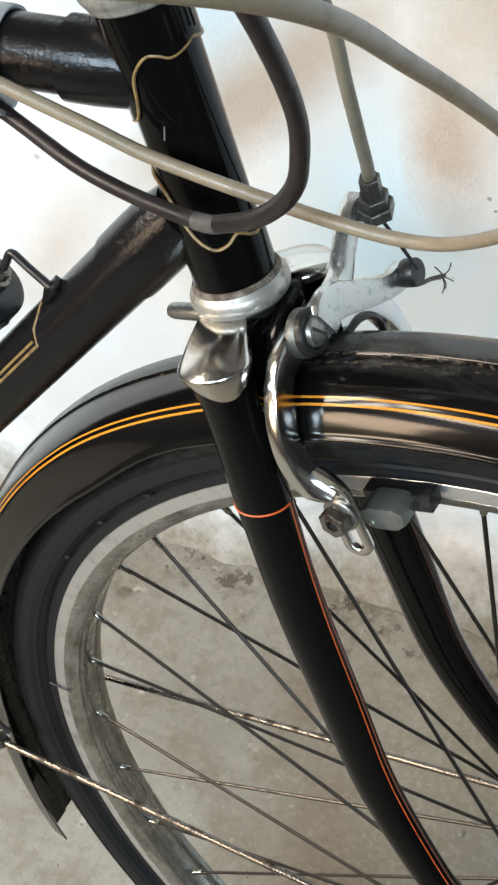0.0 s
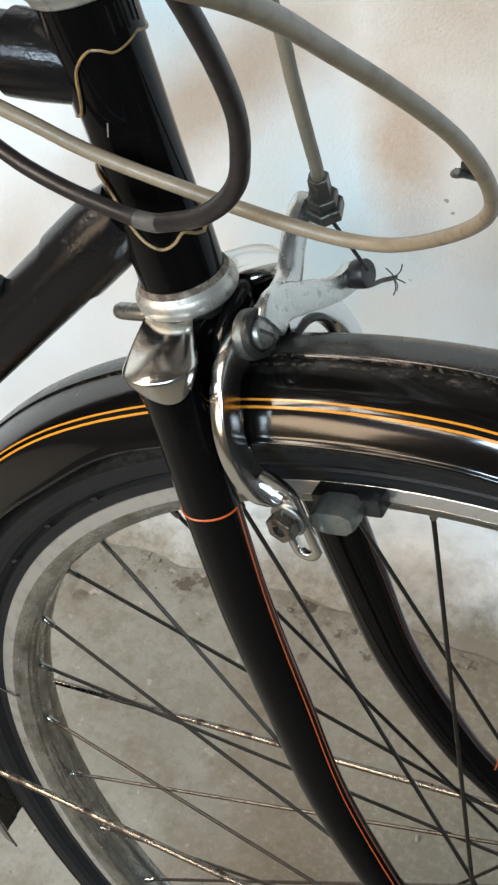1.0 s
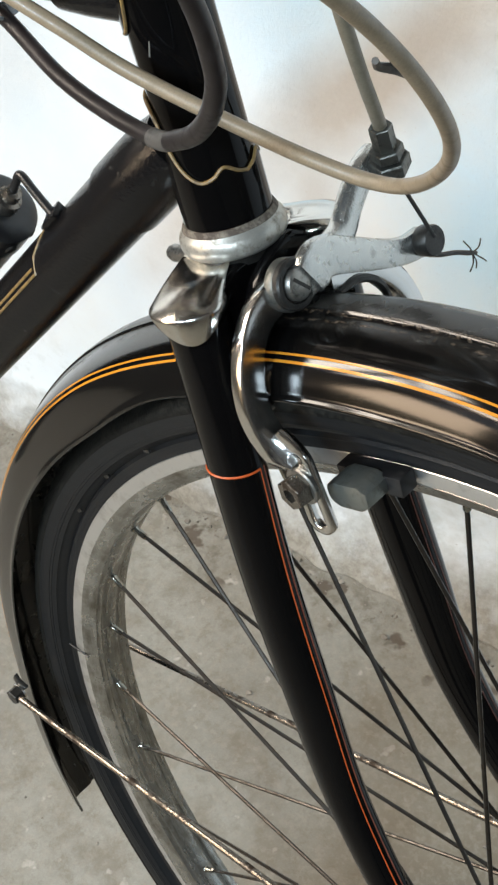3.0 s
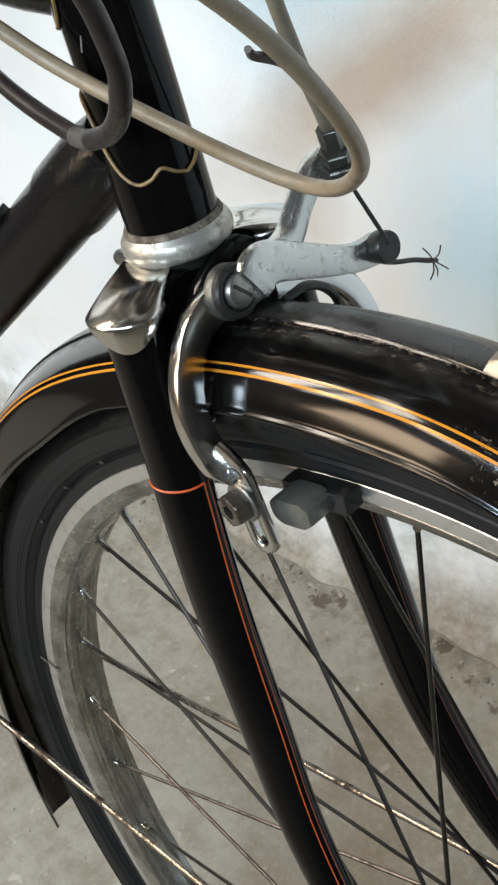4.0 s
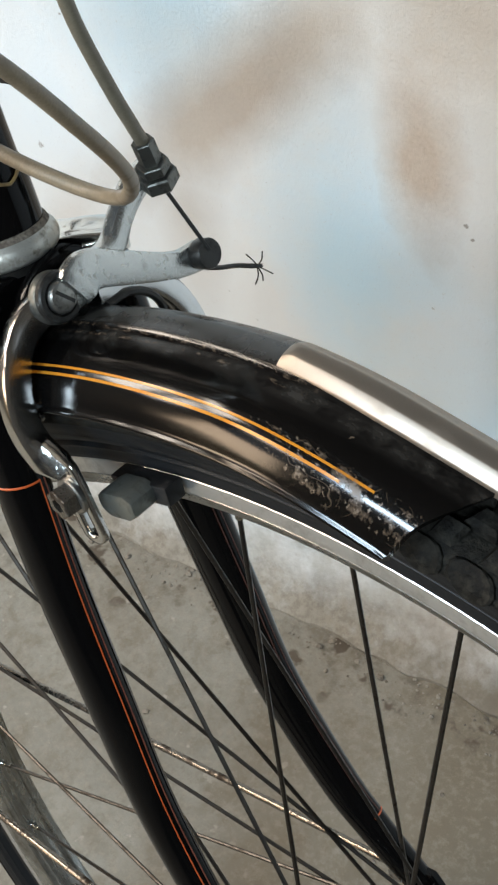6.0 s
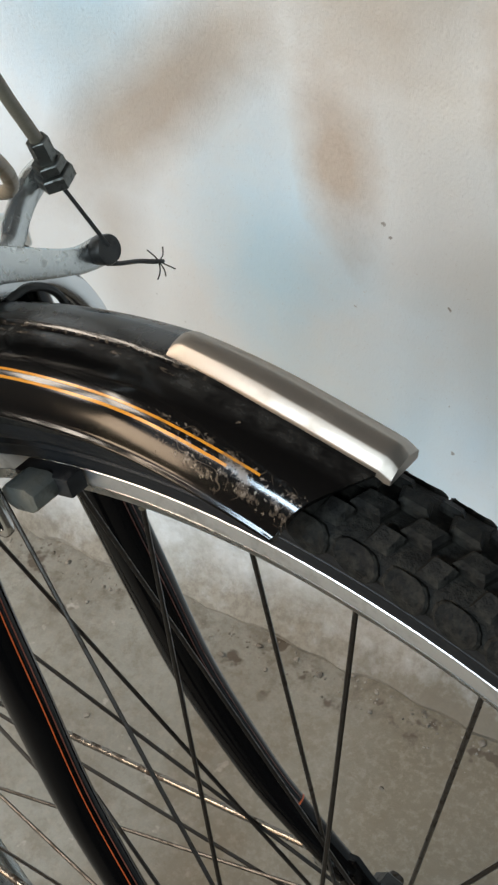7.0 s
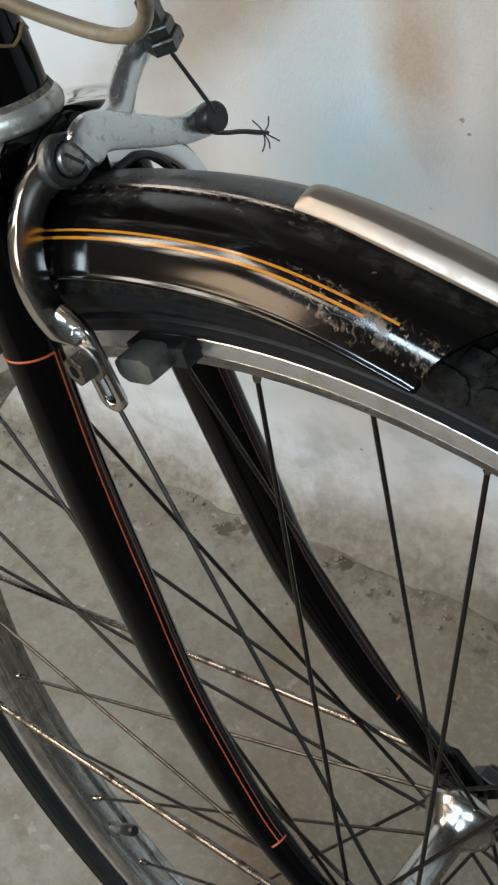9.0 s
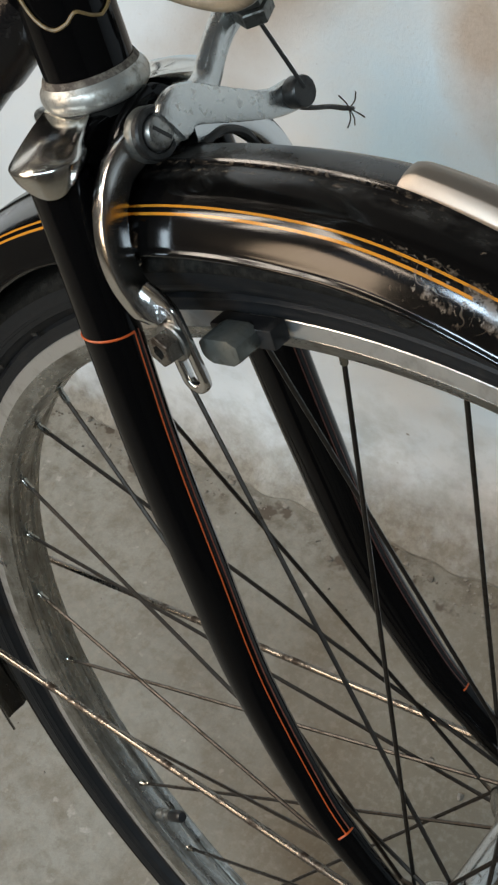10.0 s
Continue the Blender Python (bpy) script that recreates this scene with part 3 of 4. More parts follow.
TYRE = [(y * 0.9, worn_down(r) - 0.001 * min(1.0, max(0.0, (r - 0.326) / 0.008))) for y, r in TYRE]
TYRE += [(-y, r) for y, r in TYRE[-2::-1]]
TYRE = [(y + WHEEL_Y, r) for y, r in TYRE]
tyre = part("tyre", wheel_ring(TYRE, 220), RUBBER, bike, "dusty black knobbly tyre")
crown = [(y + (y - WHEEL_Y) * 0.012, r + 0.00025) for y, r in TYRE if r > 0.3385]
part("tread_band", wheel_ring(crown + [(WHEEL_Y + (y - WHEEL_Y) * 0.9, r - 0.003) for y, r in crown[::-1]], 220), TREAD, tyre, "dusty rubber under the tread blocks")


def knob_mesh(y0, y1, r, long, high, skew):
    """One tread block standing on the tyre at angle 0, chamfered."""
    pts = []
    for h, k in ((-0.002, 1.0), (high * 0.55, 0.97), (high, 0.72)):
        for sx in (-1, 1):
            for y in (y0, y1):
                mid = (y0 + y1) / 2
                yy = mid + (y - mid) * k
                # the tread is rounded across
                drop = (abs(yy) / 0.0203) ** 2.6 * 0.0130
                pts.append((r + h - drop, yy + WHEEL_Y, sx * long / 2 * k + skew * (yy - mid)))
    bm = hull(pts, 0)
    bmesh.ops.recalc_face_normals(bm, faces=bm.faces)
    me = bpy.data.meshes.new("tread_block")
    bm.to_mesh(me)
    bm.free()
    me.materials.append(TREAD)
    return me


KNOBS = [(knob_mesh(0.0008, 0.0080, 0.3526, 0.0118, 0.0042, 0.35), 0.0), (knob_mesh(-0.0080, -0.0008, 0.3526, 0.0118, 0.0042, -0.35), 0.5),
         (knob_mesh(0.0090, 0.0158, 0.3524, 0.0094, 0.0042, 0.35), 0.5), (knob_mesh(-0.0158, -0.0090, 0.3524, 0.0094, 0.0042, -0.35), 0.0)]
STEP = 360 / 118
rest = bmesh.new()
for i in range(118):
    for k, (me, shift) in enumerate(KNOBS):
        a = (i + shift) * STEP
        m = Matrix.Rotation(radians(-a), 4, "Y")
        # on the rear half the blocks sit almost flush and the outer ones are left out
        if 97 < a < 250:
            if k > 1:
                continue
            m = m @ Matrix.Scale(0.9945, 4)
        if 5 < a < 105:
            k = new("tread_block", me)
            k.parent, k.matrix_local = tyre, m
        else:
            old = len(rest.verts)
            rest.from_mesh(me)
            rest.verts.ensure_lookup_table()
            for q in rest.verts[old:]:
                q.co = m @ q.co
tagged(part("tread", rest, TREAD, tyre, smooth=20), "tread blocks round the rest of the tyre", "", "", "stuff")


def side_lugs():
    """Low leaf-shaped lugs on the shoulders of the tyre, each a rounded pad with a raised rim towards the tread."""
    bm = bmesh.new()
    line = [(y, r) for y, r in TYRE if y < WHEEL_Y - 0.0120 and r > 0.3325]
    cum = [0.0]
    for (a, b), (c, d) in zip(line, line[1:]):
        cum.append(cum[-1] + math.hypot(c - a, d - b))

    def on_side(s, lift):
        """A point of the shoulder by the arc length s from the sidewall upwards."""
        s = min(max(s, 0.0), cum[-1] - 1e-6)
        k = max(i for i, c in enumerate(cum) if c <= s)
        (a, b), (c, d) = line[k], line[k + 1]
        u = (s - cum[k]) / (cum[k + 1] - cum[k])
        n = Vector((-(d - b), c - a)).normalized()
        return a + (c - a) * u + n.x * lift, b + (d - b) * u + n.y * lift

    rnd = random.Random(9)
    top = cum[-1]
    for i in range(118):
        if 97 < i * STEP < 250:
            continue
        for sgn in (-1, 1):
            mid, tall, wide = top * 0.70, top * rnd.uniform(0.38, 0.42), rnd.uniform(0.47, 0.50)
            rings = []
            for size, lift in ((1.0, -0.0002), (0.94, 0.0014), (0.82, 0.0019), (0.55, 0.0012), (0.25, 0.0017)):
                ring = []
                for k in range(16):
                    a = 2 * math.pi * k / 16
                    v = math.sin(a)
                    w = math.cos(a) * (1.0 if v > 0 else 1.0 - 0.45 * v * v)
                    y, r = on_side(mid + tall * size * v, lift)
                    b = radians((i + 0.25 + wide * size * w + 0.10 * v) * STEP)
                    y = y if sgn < 0 else 2 * WHEEL_Y - y
                    ring.append(Vector((r * math.cos(b), y, r * math.sin(b))))
                rings.append(ring)
            loft(bm, rings)
    return bm


tagged(part("shoulder_tread", side_lugs(), TREAD, tyre, smooth=25), "leaf-shaped lugs on the tyre shoulder", "", "", "stuff")

# nipples from the front of the wheel over the top to the rear, in degrees round the axle
NIPPLES = [74.8, 84.5, 93.7, 103.3, 111.5, 122.0, 130.6, 142.0, 150.8, 161.8, 172.0, 182.4, 193.7, 204.0, 214.7, 225.5]
NIPPLES += [225.5 + (360 + 74.8 - 225.5) * k / 21 for k in range(1, 21)]
HUB = Vector((0.009, 0, 0.0114))
nip_mesh = None
for i, a in enumerate(NIPPLES):
    k = (i - 7) % 4
    y = -0.0365 if k in (0, 2) else 0.0350
    b = radians(a + (55 if k in (0, 3) else -55))
    out = Vector((0.3045 * math.cos(radians(a)), WHEEL_Y + 0.0006 * (1 if y > 0 else -1), 0.3045 * math.sin(radians(a))))
    hole = HUB + Vector((0.0182 * math.cos(b), y * (1.03 if i % 8 < 4 else 0.95), 0.0182 * math.sin(b)))
    way = (hole - out).normalized()
    part("spoke", tube([out + way * 0.004, out + (hole - out) * 0.5, hole], 0.00108, 7), STEEL, rim)
    if nip_mesh is None:
        bm = lathe([(0, 0.0022), (0.002, 0.0024), (0.0028, 0.0018), (0.0088, 0.0017), (0.0096, 0.0013)], (0, 0, 0), (0, 0, 1), 8)
        nip = part("nipple", bm, BRASS, rim)
        nip_mesh = nip.data
    else:
        nip = new("nipple", nip_mesh)
        nip.parent = rim
    nip.matrix_local = Matrix.Translation(out - way * 0.001) @ way.to_track_quat("Z", "Y").to_matrix().to_4x4()

va = radians(219.5)
vdir = Vector((math.cos(va), 0, math.sin(va)))
valve = part("valve", lathe([(0, 0.0042), (0.008, 0.004), (0.0085, 0.003), (0.016, 0.003)], vdir * 0.3035, -vdir, 12), ZINC, rim, "short tyre valve")
part("valve_cap", lathe([(0, 0.0038), (0.001, 0.0042), (0.012, 0.004), (0.0135, 0.003)], vdir * 0.2885, -vdir, 12), SOFTBLACK, rim, "black valve cap")
# seam of the rim
sa = radians(176)
part("rim_seam", tube([(0.3255 * math.cos(sa), -0.0128, 0.3255 * math.sin(sa)), (0.310 * math.cos(sa), -0.0122, 0.310 * math.sin(sa))], 0.0006, 5), DARK, rim)

for deg in (150.3, 141.8, 133.6):
    a = radians(deg)
    part("bead_mark", bar([(q * math.cos(a + e), -0.0146, q * math.sin(a + e)) for q, e in ((0.3278, -0.006), (0.3284, 0.0), (0.3288, 0.006))], 0.0009, 0.001, (0, 1, 0)), DARK, tyre)

half_hub = [(0.0, 0.0092), (0.018, 0.0094), (0.0225, 0.0112), (0.0262, 0.0158), (0.0300, 0.0190), (0.0340, 0.0205), (0.0362, 0.0200), (0.0385, 0.0178), (0.0412, 0.0140), (0.0440, 0.0112), (0.0460, 0.0060), (0.050, 0.004)]
hub = part("hub", lathe([(-a, r) for a, r in half_hub[:0:-1]] + half_hub, HUB, (0, 1, 0), 72), HUBCHROME, bike, "chromed front hub with domed flanges")
for sgn in (-1, 1):
    part("axle_nut", hexnut(HUB + SIDE * (0.0545 * sgn), (0, sgn, 0), 0.008, 0.0095), DARK, hub, "blackened axle nut")
    part("axle", tube([HUB + SIDE * (0.045 * sgn), HUB + SIDE * (0.067 * sgn)], 0.0045, 12), STEEL, hub)

# ---- fork
BLADE = [(-0.1670, 0.352), (-0.1622, 0.336), (-0.1490, 0.2870), (-0.1345, 0.2380), (-0.1145, 0.1840), (-0.0925, 0.1280), (-0.0610, 0.0745), (-0.0405, 0.0510), (-0.0090, 0.0240)]
BLADE_R = [0.0110, 0.0109, 0.0105, 0.0102, 0.0097, 0.0089, 0.0080, 0.0074, 0.0062]


def blade_path(sgn):
    # the far blade is bent back a little more than the near one
    def bent(z):
        return (-0.0024 * math.exp(-((z - 0.13) / 0.06) ** 2) + 0.0014 * math.exp(-((z - 0.26) / 0.05) ** 2)) if sgn > 0 else 0.0
    return spline([(x + bent(z), sgn * (0.035 + (0.30 - z) * 0.05), z) for x, z in BLADE], 8)


fork = part("fork_crown", hull([head(s, f, y) for s, w, l in ((-0.0275, 0.0130, 0.016), (-0.0340, 0.0125, 0.030), (-0.0480, 0.0125, 0.036), (-0.0560, 0.010, 0.036)) for f in (-w, w) for y in (-l, l)], 0.003, 3), BLACK, bike, "black lacquered fork crown")
for sgn in (-1, 1):
    path = blade_path(sgn)
    blade = part("fork_blade", tube(path, [r * (1.0 if sgn < 0 else 1.15) for r in BLADE_R], 24, 1.18, (1, 0, 0)), BLACK, fork, "curved black fork blade with a thin orange line")
    x0, y0, z0 = path[-1]
    drop = part("dropout", hull([(x0 + dx, sgn * (0.0508 + dy), z0 + dz) for dx, dz in ((-0.008, 0.008), (0.004, 0.012), (0.022, -0.008), (0.022, -0.030), (0.008, -0.036), (-0.004, -0.022)) for dy in (-0.0025, 0.0025)], 0.0008), BLACK, fork, "black fork end plate")
    part("eyelet_bolt", hexnut((x0 - 0.016, sgn * 0.047, z0 - 0.006), (0, sgn, 0), 0.007, 0.0052), ZINC, fork)

# line paint of the far blade, much darker than the near one
FARLINE = worn("far_line_paint", (0.07, 0.022, 0.014), (0.02, 0.01, 0.009), 0.4, 0, 0, (0.5, 0.7), 250, 1500, 0.0)
DARKRED = worn("dark_red_line_paint", (0.20, 0.05, 0.025), (0.05, 0.02, 0.018), 0.4, 0, 0, (0.6, 0.74), 250, 1500, 0.0)

# orange lines: a band round each blade and two long lines that meet at a lower tip


def blade_line(sgn, f_deg, f_end, u0, u1, r=0.00029):
    """A painted line along the blade at an angle round it (0 ahead, 90 outside)."""
    path = blade_path(sgn)
    n = len(path) - 1
    pts = []
    rad = BLADE_R
    for k in range(41):
        u = u0 + (u1 - u0) * k / 40
        i = min(int(u * n), n - 1)
        p = path[i].lerp(path[i + 1], u * n - i)
        t = (path[min(i + 2, n)] - path[max(i - 1, 0)]).normalized()
        ahead = (Vector((1, 0, 0)) - t * t.x).normalized()
        out = t.cross(ahead)
        out *= 1 if out.y * sgn > 0 else -1
        a = radians(f_deg + (f_end - f_deg) * k / 40)
        rr = at(rad, u) * (1.0 if sgn < 0 else 1.15)
        pts.append(p + ahead * (rr * 1.18 * math.cos(a)) + out * (rr * math.sin(a)))
    return tube(pts, r, 6)


def blade_band(sgn, u, a0, a1, r=0.0005):
    path = blade_path(sgn)
    n = len(path) - 1
    i = min(int(u * n), n - 1)
    p = path[i].lerp(path[i + 1], u * n - i)
    t = (path[i + 1] - path[i]).normalized()
    ahead = (Vector((1, 0, 0)) - t * t.x).normalized()
    out = t.cross(ahead)
    out *= 1 if out.y * sgn > 0 else -1
    rr = at(BLADE_R, u) * (1.0 if sgn < 0 else 1.15)
    return tube([p + ahead * (rr * 1.18 * math.cos(a)) + out * (rr * math.sin(a)) for a in (radians(a0 + (a1 - a0) * k / 24) for k in range(25))], r, 6)


for sgn in (-1, 1):
    part("painted_line", blade_band(sgn, 0.239, -2, 200), ORANGE if sgn < 0 else FARLINE, fork, "thin orange band round the blade")
    part("painted_line", blade_line(sgn, -2, 22, 0.239, 0.86), ORANGE if sgn < 0 else FARLINE, fork, "thin orange line down the blade")
    # this second line also paints the reddish reflection on the blade's front edge
    part("painted_line", blade_line(sgn, -15, 2, 0.239, 0.86, 0.0003), DARKRED if sgn < 0 else FARLINE, fork, "dark red line down the blade, also its reddish edge reflection")
    part("painted_line", blade_band(sgn, 0.86, -12, 52), ORANGE, fork)

# chromed caps on the shoulders of the crown: a roof that rises to the steerer, and a skirt cut to a point over the blade
for sgn in (-1, 1):
    def round_blade(s, deg, r):
        return head(s, 0.0044 + r * 1.12 * math.cos(radians(deg)), sgn * (0.0343 + r * math.sin(radians(deg))))

    def ridge(deg):
        """The upper edge of the roof, close under the headset cup."""
        c, q = math.cos(radians(deg)), math.sin(radians(deg))
        return head(-0.0246 - 0.0016 * c, 0.0005 + 0.0090 * max(-1.0, min(1.0, 1.3 * c)), sgn * (0.0170 + 0.0050 * q))

    rings = []
    for k in range(48):
        d = 360 * k / 48
        # the roof has a fold that runs from the ridge to the front
        fold = 0.0011 * math.exp(-((d - 75) / 24) ** 2) - 0.0007 * math.exp(-((d - 25) / 18) ** 2) - 0.0006 * math.exp(-((d - 128) / 22) ** 2)
        low = -0.0366 - 0.0068 * max(0.0, math.cos(radians(d - 48))) ** 3
        eave, top = round_blade(-0.0322, d, 0.0131), ridge(d)
        ring = [round_blade(low, d, 0.0112), round_blade(low, d, 0.0127), round_blade(low + 0.0008, d, 0.0131), round_blade(-0.0338, d, 0.0136), round_blade(-0.0328, d, 0.0136), eave]
        ring += [eave.lerp(top, u) + AXD * (fold * math.sin(math.pi * u) + 0.0008 * math.sin(math.pi * u)) for u in (0.2, 0.4, 0.6, 0.8)]
        ring += [top, head(-0.0290, 0.0, sgn * 0.012)]
        rings.append(ring)
    bm = bmesh.new()
    loft(bm, rings, closed_ring=False, loop=True)
    bmesh.ops.remove_doubles(bm, verts=bm.verts, dist=1e-6)
    part("crown_cap", bm, CAPCHROME, fork, "polished chrome cap on the fork crown", 50)
part("brake_bolt", lathe([(0, 0.0034), (0.004, 0.0038), (0.026, 0.0036), (0.028, 0.0029)], head(-0.0356, -0.012), -FWD, 16), ZINC, fork, "bolt end behind the fork crown")

# ---- headset and head tube


GRIME = worn("brown_grime", (0.055, 0.038, 0.026), (0.20, 0.17, 0.13), 0.8, 0, 0, (0.45, 0.65), 300, 1500, 0.5, 0.0005)


def ring_sleeve(radius, edge_s, flat_s, thick=0.0012, sides=72):
    """A sleeve on the head tube: one edge flat, the other cut to a curve given by angle (0 behind, 90 near side)."""
    bm = bmesh.new()
    rings = []
    for k in range(sides):
        a = 2 * math.pi * k / sides
        d = math.degrees(a)
        d = d if d <= 180 else 360 - d
        e = edge_s(d)
        dirn = FWD * -math.cos(a) + SIDE * -math.sin(a)
        rings.append([AX0 + AXD * s + dirn * r for s, r in ((flat_s, radius - thick), (flat_s, radius), (e, radius), (e, radius - thick))])
    loft(bm, rings, loop=True)
    return bm


def edge_curve(table):
    line = spline([(a, b * 1000, 0) for a, b in table], 14)

    def f(d):
        for p, q in zip(line, line[1:]):
            if d <= q.x:
                return (p.y + (q.y - p.y) * (d - p.x) / max(1e-6, q.x - p.x)) / 1000
        return table[-1][1]
    return f


LOWER = edge_curve([(0, 0.037), (42, 0.035), (62, 0.0325), (74, 0.026), (82, 0.0180), (92, 0.0115), (104, 0.0070), (118, 0.0046), (134, 0.0055), (149, 0.0083), (166, 0.0054), (180, 0.0038)])
UPPER = edge_curve([(0, 0.053), (46, 0.0573), (68, 0.0595), (78, 0.0650), (86, 0.0740), (97, 0.0788), (113, 0.0821), (127, 0.0814), (141, 0.0793), (158, 0.0799), (180, 0.0820)])

frame_part = part("head_tube", lathe([(-0.016, 0.0158), (0.097, 0.0158)], AX0, AXD, 48), BLACK, bike, "glossy black head tube with gold-lined lugs")
part("lower_lug", ring_sleeve(0.0168, LOWER, -0.0155), BLACK, frame_part)
part("upper_lug", ring_sleeve(0.0170, UPPER, 0.0968), BLACK, frame_part)
for nm, fn in (("lower", LOWER), ("upper", UPPER)):
    loop = []
    for k in range(121):
        a = 2 * math.pi * k / 120
        d = math.degrees(a)
        loop.append(AX0 + AXD * fn(d if d <= 180 else 360 - d) + (FWD * -math.cos(a) + SIDE * -math.sin(a)) * 0.0166)
    part("lug_line", tube(loop, 0.00068, 6), LUGGOLD, frame_part, "thin gold line along the lug edge")
def ring_profile(stops, n=6):
    """A smoothly rounded lathe profile through (along, radius) stops."""
    return [(p.x, p.y) for p in spline([(a, b, 0) for a, b in stops], n)]


headset = part("headset_cup", lathe([(-0.0264, 0.012)] + ring_profile([(-0.0263, 0.0160), (-0.0256, 0.0182), (-0.0240, 0.0198), (-0.0214, 0.0205), (-0.0188, 0.0201), (-0.0170, 0.0189)]) + [(-0.0158, 0.0179), (-0.0146, 0.0173), (-0.0142, 0.0168), (-0.0141, 0.012)], AX0, AXD, 64), CUPS, bike, "tarnished chrome headset cup")
part("upper_cup", lathe([(0.0970, 0.012), (0.0972, 0.0172)] + ring_profile([(0.0980, 0.0182), (0.1000, 0.0190), (0.1030, 0.0206), (0.1070, 0.0212), (0.1110, 0.0200)]) + [(0.1130, 0.0185), (0.1220, 0.0182), (0.1230, 0.0125), (0.20, 0.0115)], AX0, AXD, 64), CUPS, headset, "tarnished chrome upper headset cup")
part("dirt_ring", lathe([(-0.0164, 0.0150), (-0.0162, 0.0184), (-0.0152, 0.0180), (-0.0140, 0.0174), (-0.0138, 0.0150)], AX0, AXD, 48), GRIME, headset, "brown grime round the cup")
part("lower_race", lathe([(-0.0300, 0.012), (-0.0298, 0.0158), (-0.0264, 0.0168), (-0.0262, 0.012)], AX0, AXD, 48), DARK, headset, "dark crown race under the cup")
# embossed badge letters cannot be read: a few raised bars on the upper lug
for k in range(5):
    a = radians(150 + k * 10)
    dirn = FWD * -math.cos(a) + SIDE * -math.sin(a)
    part("badge_bar", tube([AX0 + AXD * (0.0845 + 0.0012 * (k % 2)) + dirn * 0.0169, AX0 + AXD * 0.0945 + dirn * 0.0169], 0.0006, 6), DULL, frame_part)
part("scratch_mark", tube([head(0.0508, 0.0022, -0.0156), head(0.0561, 0.0040, -0.0153)], 0.0003, 5), CUPS, frame_part)

# ---- frame tubes, turned away from the wheel
DT0, DT1 = Vector((-0.1960, -0.0032, 0.4005)), Vector((-0.4350, -0.0545, 0.1222))
TT0, TT1 = Vector((-0.2000, -0.0010, 0.4565)), Vector((-0.4600, -0.0440, 0.4585))
dt = (DT1 - DT0).normalized()
tt = (TT1 - TT0).normalized()
down = part("down_tube", tube([DT0 + dt * 0.012, DT1], 0.0150, 32), DULL, bike, "scuffed black down tube with gold lines")
part("down_lug", tube([DT0, DT0 + dt * 0.014, DT0 + dt * 0.030, DT0 + dt * 0.0405, DT0 + dt * 0.0415], [0.0135, 0.0158, 0.0161, 0.0161, 0.0151], 32), DULL, down)
top = part("top_tube", tube([TT0 + tt * 0.012, TT1], 0.0138, 32), DULL, bike, "scuffed black top tube")
part("top_lug", tube([TT0, TT0 + tt * 0.012, TT0 + tt * 0.024, TT0 + tt * 0.0365, TT0 + tt * 0.0375], [0.0125, 0.0150, 0.0158, 0.0158, 0.0141], 32), DULL, top)


def on_tube(p0, d, r, along, deg):
    """A point on a tube; 0 degrees up, 90 to the near side."""
    up = (Vector((0, 0, 1)) - d * d.z).normalized()
    out = d.cross(up)
    out *= 1 if out.y < 0 else -1
    a = radians(deg)
    return p0 + d * along + (up * math.cos(a) + out * math.sin(a)) * r


for deg in (62, 72):
    part("painted_line", tube([on_tube(DT0, dt, 0.0149, 0.098, deg), on_tube(DT0, dt, 0.0149, 0.168, deg)], 0.0007, 6), LUGGOLD, down, "thin gold line along the tube")
part("painted_line", tube([on_tube(DT0, dt, 0.0149, 0.086, 12), on_tube(DT0, dt, 0.0150, 0.088, 30), on_tube(DT0, dt, 0.0150, 0.094, 48), on_tube(DT0, dt, 0.0150, 0.0975, 74)], 0.0006, 6), LUGGOLD, down)

# strap that holds the cable under the top tube
cs = TT0 + tt * 0.064
CLIPGREY = worn("grey_clip", (0.27, 0.295, 0.31), (0.17, 0.175, 0.175), 0.42, 0.2, 0, (0.55, 0.8), 160, 1500, 0.06)
clip_up = (Vector((0, 0, 1)) - tt * tt.z).normalized()
clip_out = Vector((0, -1, 0)) - tt * -tt.y
clip_out.normalize()
# a strap round the tube that bellies out below, where it holds the cable
loop = []
for k in range(40):
    a = 2 * math.pi * k / 40
    r = 0.0146 + 0.0085 * max(0.0, math.cos(a - radians(138))) ** 6
    loop.append(cs + clip_up * (r * math.cos(a)) + clip_out * (r * math.sin(a)))
rings = []
for k in range(40):
    q = (loop[k] - cs).normalized()
    rings.append([loop[k] + q * h + tt * w for h, w in ((0, -0.0042), (0.0010, -0.0045), (0.0014, -0.0035), (0.0014, 0.0035), (0.0010, 0.0045), (0, 0.0042))])
bm = bmesh.new()
loft(bm, rings, loop=True)
part("cable_clip", bm, CLIPGREY, top, "grey clip that straps the cable to the tube")

# ---- pump, clipped above the down tube
pump = new("bicycle_pump")
tagged(pump, "black bicycle pump clipped along the frame tube", "pump")
pump.matrix_world = bike.matrix_world
PU0 = Vector((-0.2880, -0.0190, 0.3462))
part("barrel", lathe([(0.0, 0.0085), (0.001, 0.0142), (0.003, 0.0164), (0.016, 0.0166), (0.018, 0.0160), (0.26, 0.0160)], PU0, dt, 32), SOFTBLACK, pump, "black plastic barrel")
for k in range(7):
    a = k * 51
    part("grip_dimple", lathe([(0, 0.0022), (0.0004, 0.0026), (0.0012, 0.002)], on_tube(PU0, dt, 0.0161, 0.0085, a), on_tube(PU0, dt, 1, 0, a) - PU0, 10), DARK, pump)
part("knob", lathe([(-0.011, 0.0022), (-0.0105, 0.0036), (-0.006, 0.0038), (-0.0055, 0.0056), (-0.001, 0.0060), (0.002, 0.0060)], PU0, dt, 20), RUSTY, pump, "small rusty brown end knob")
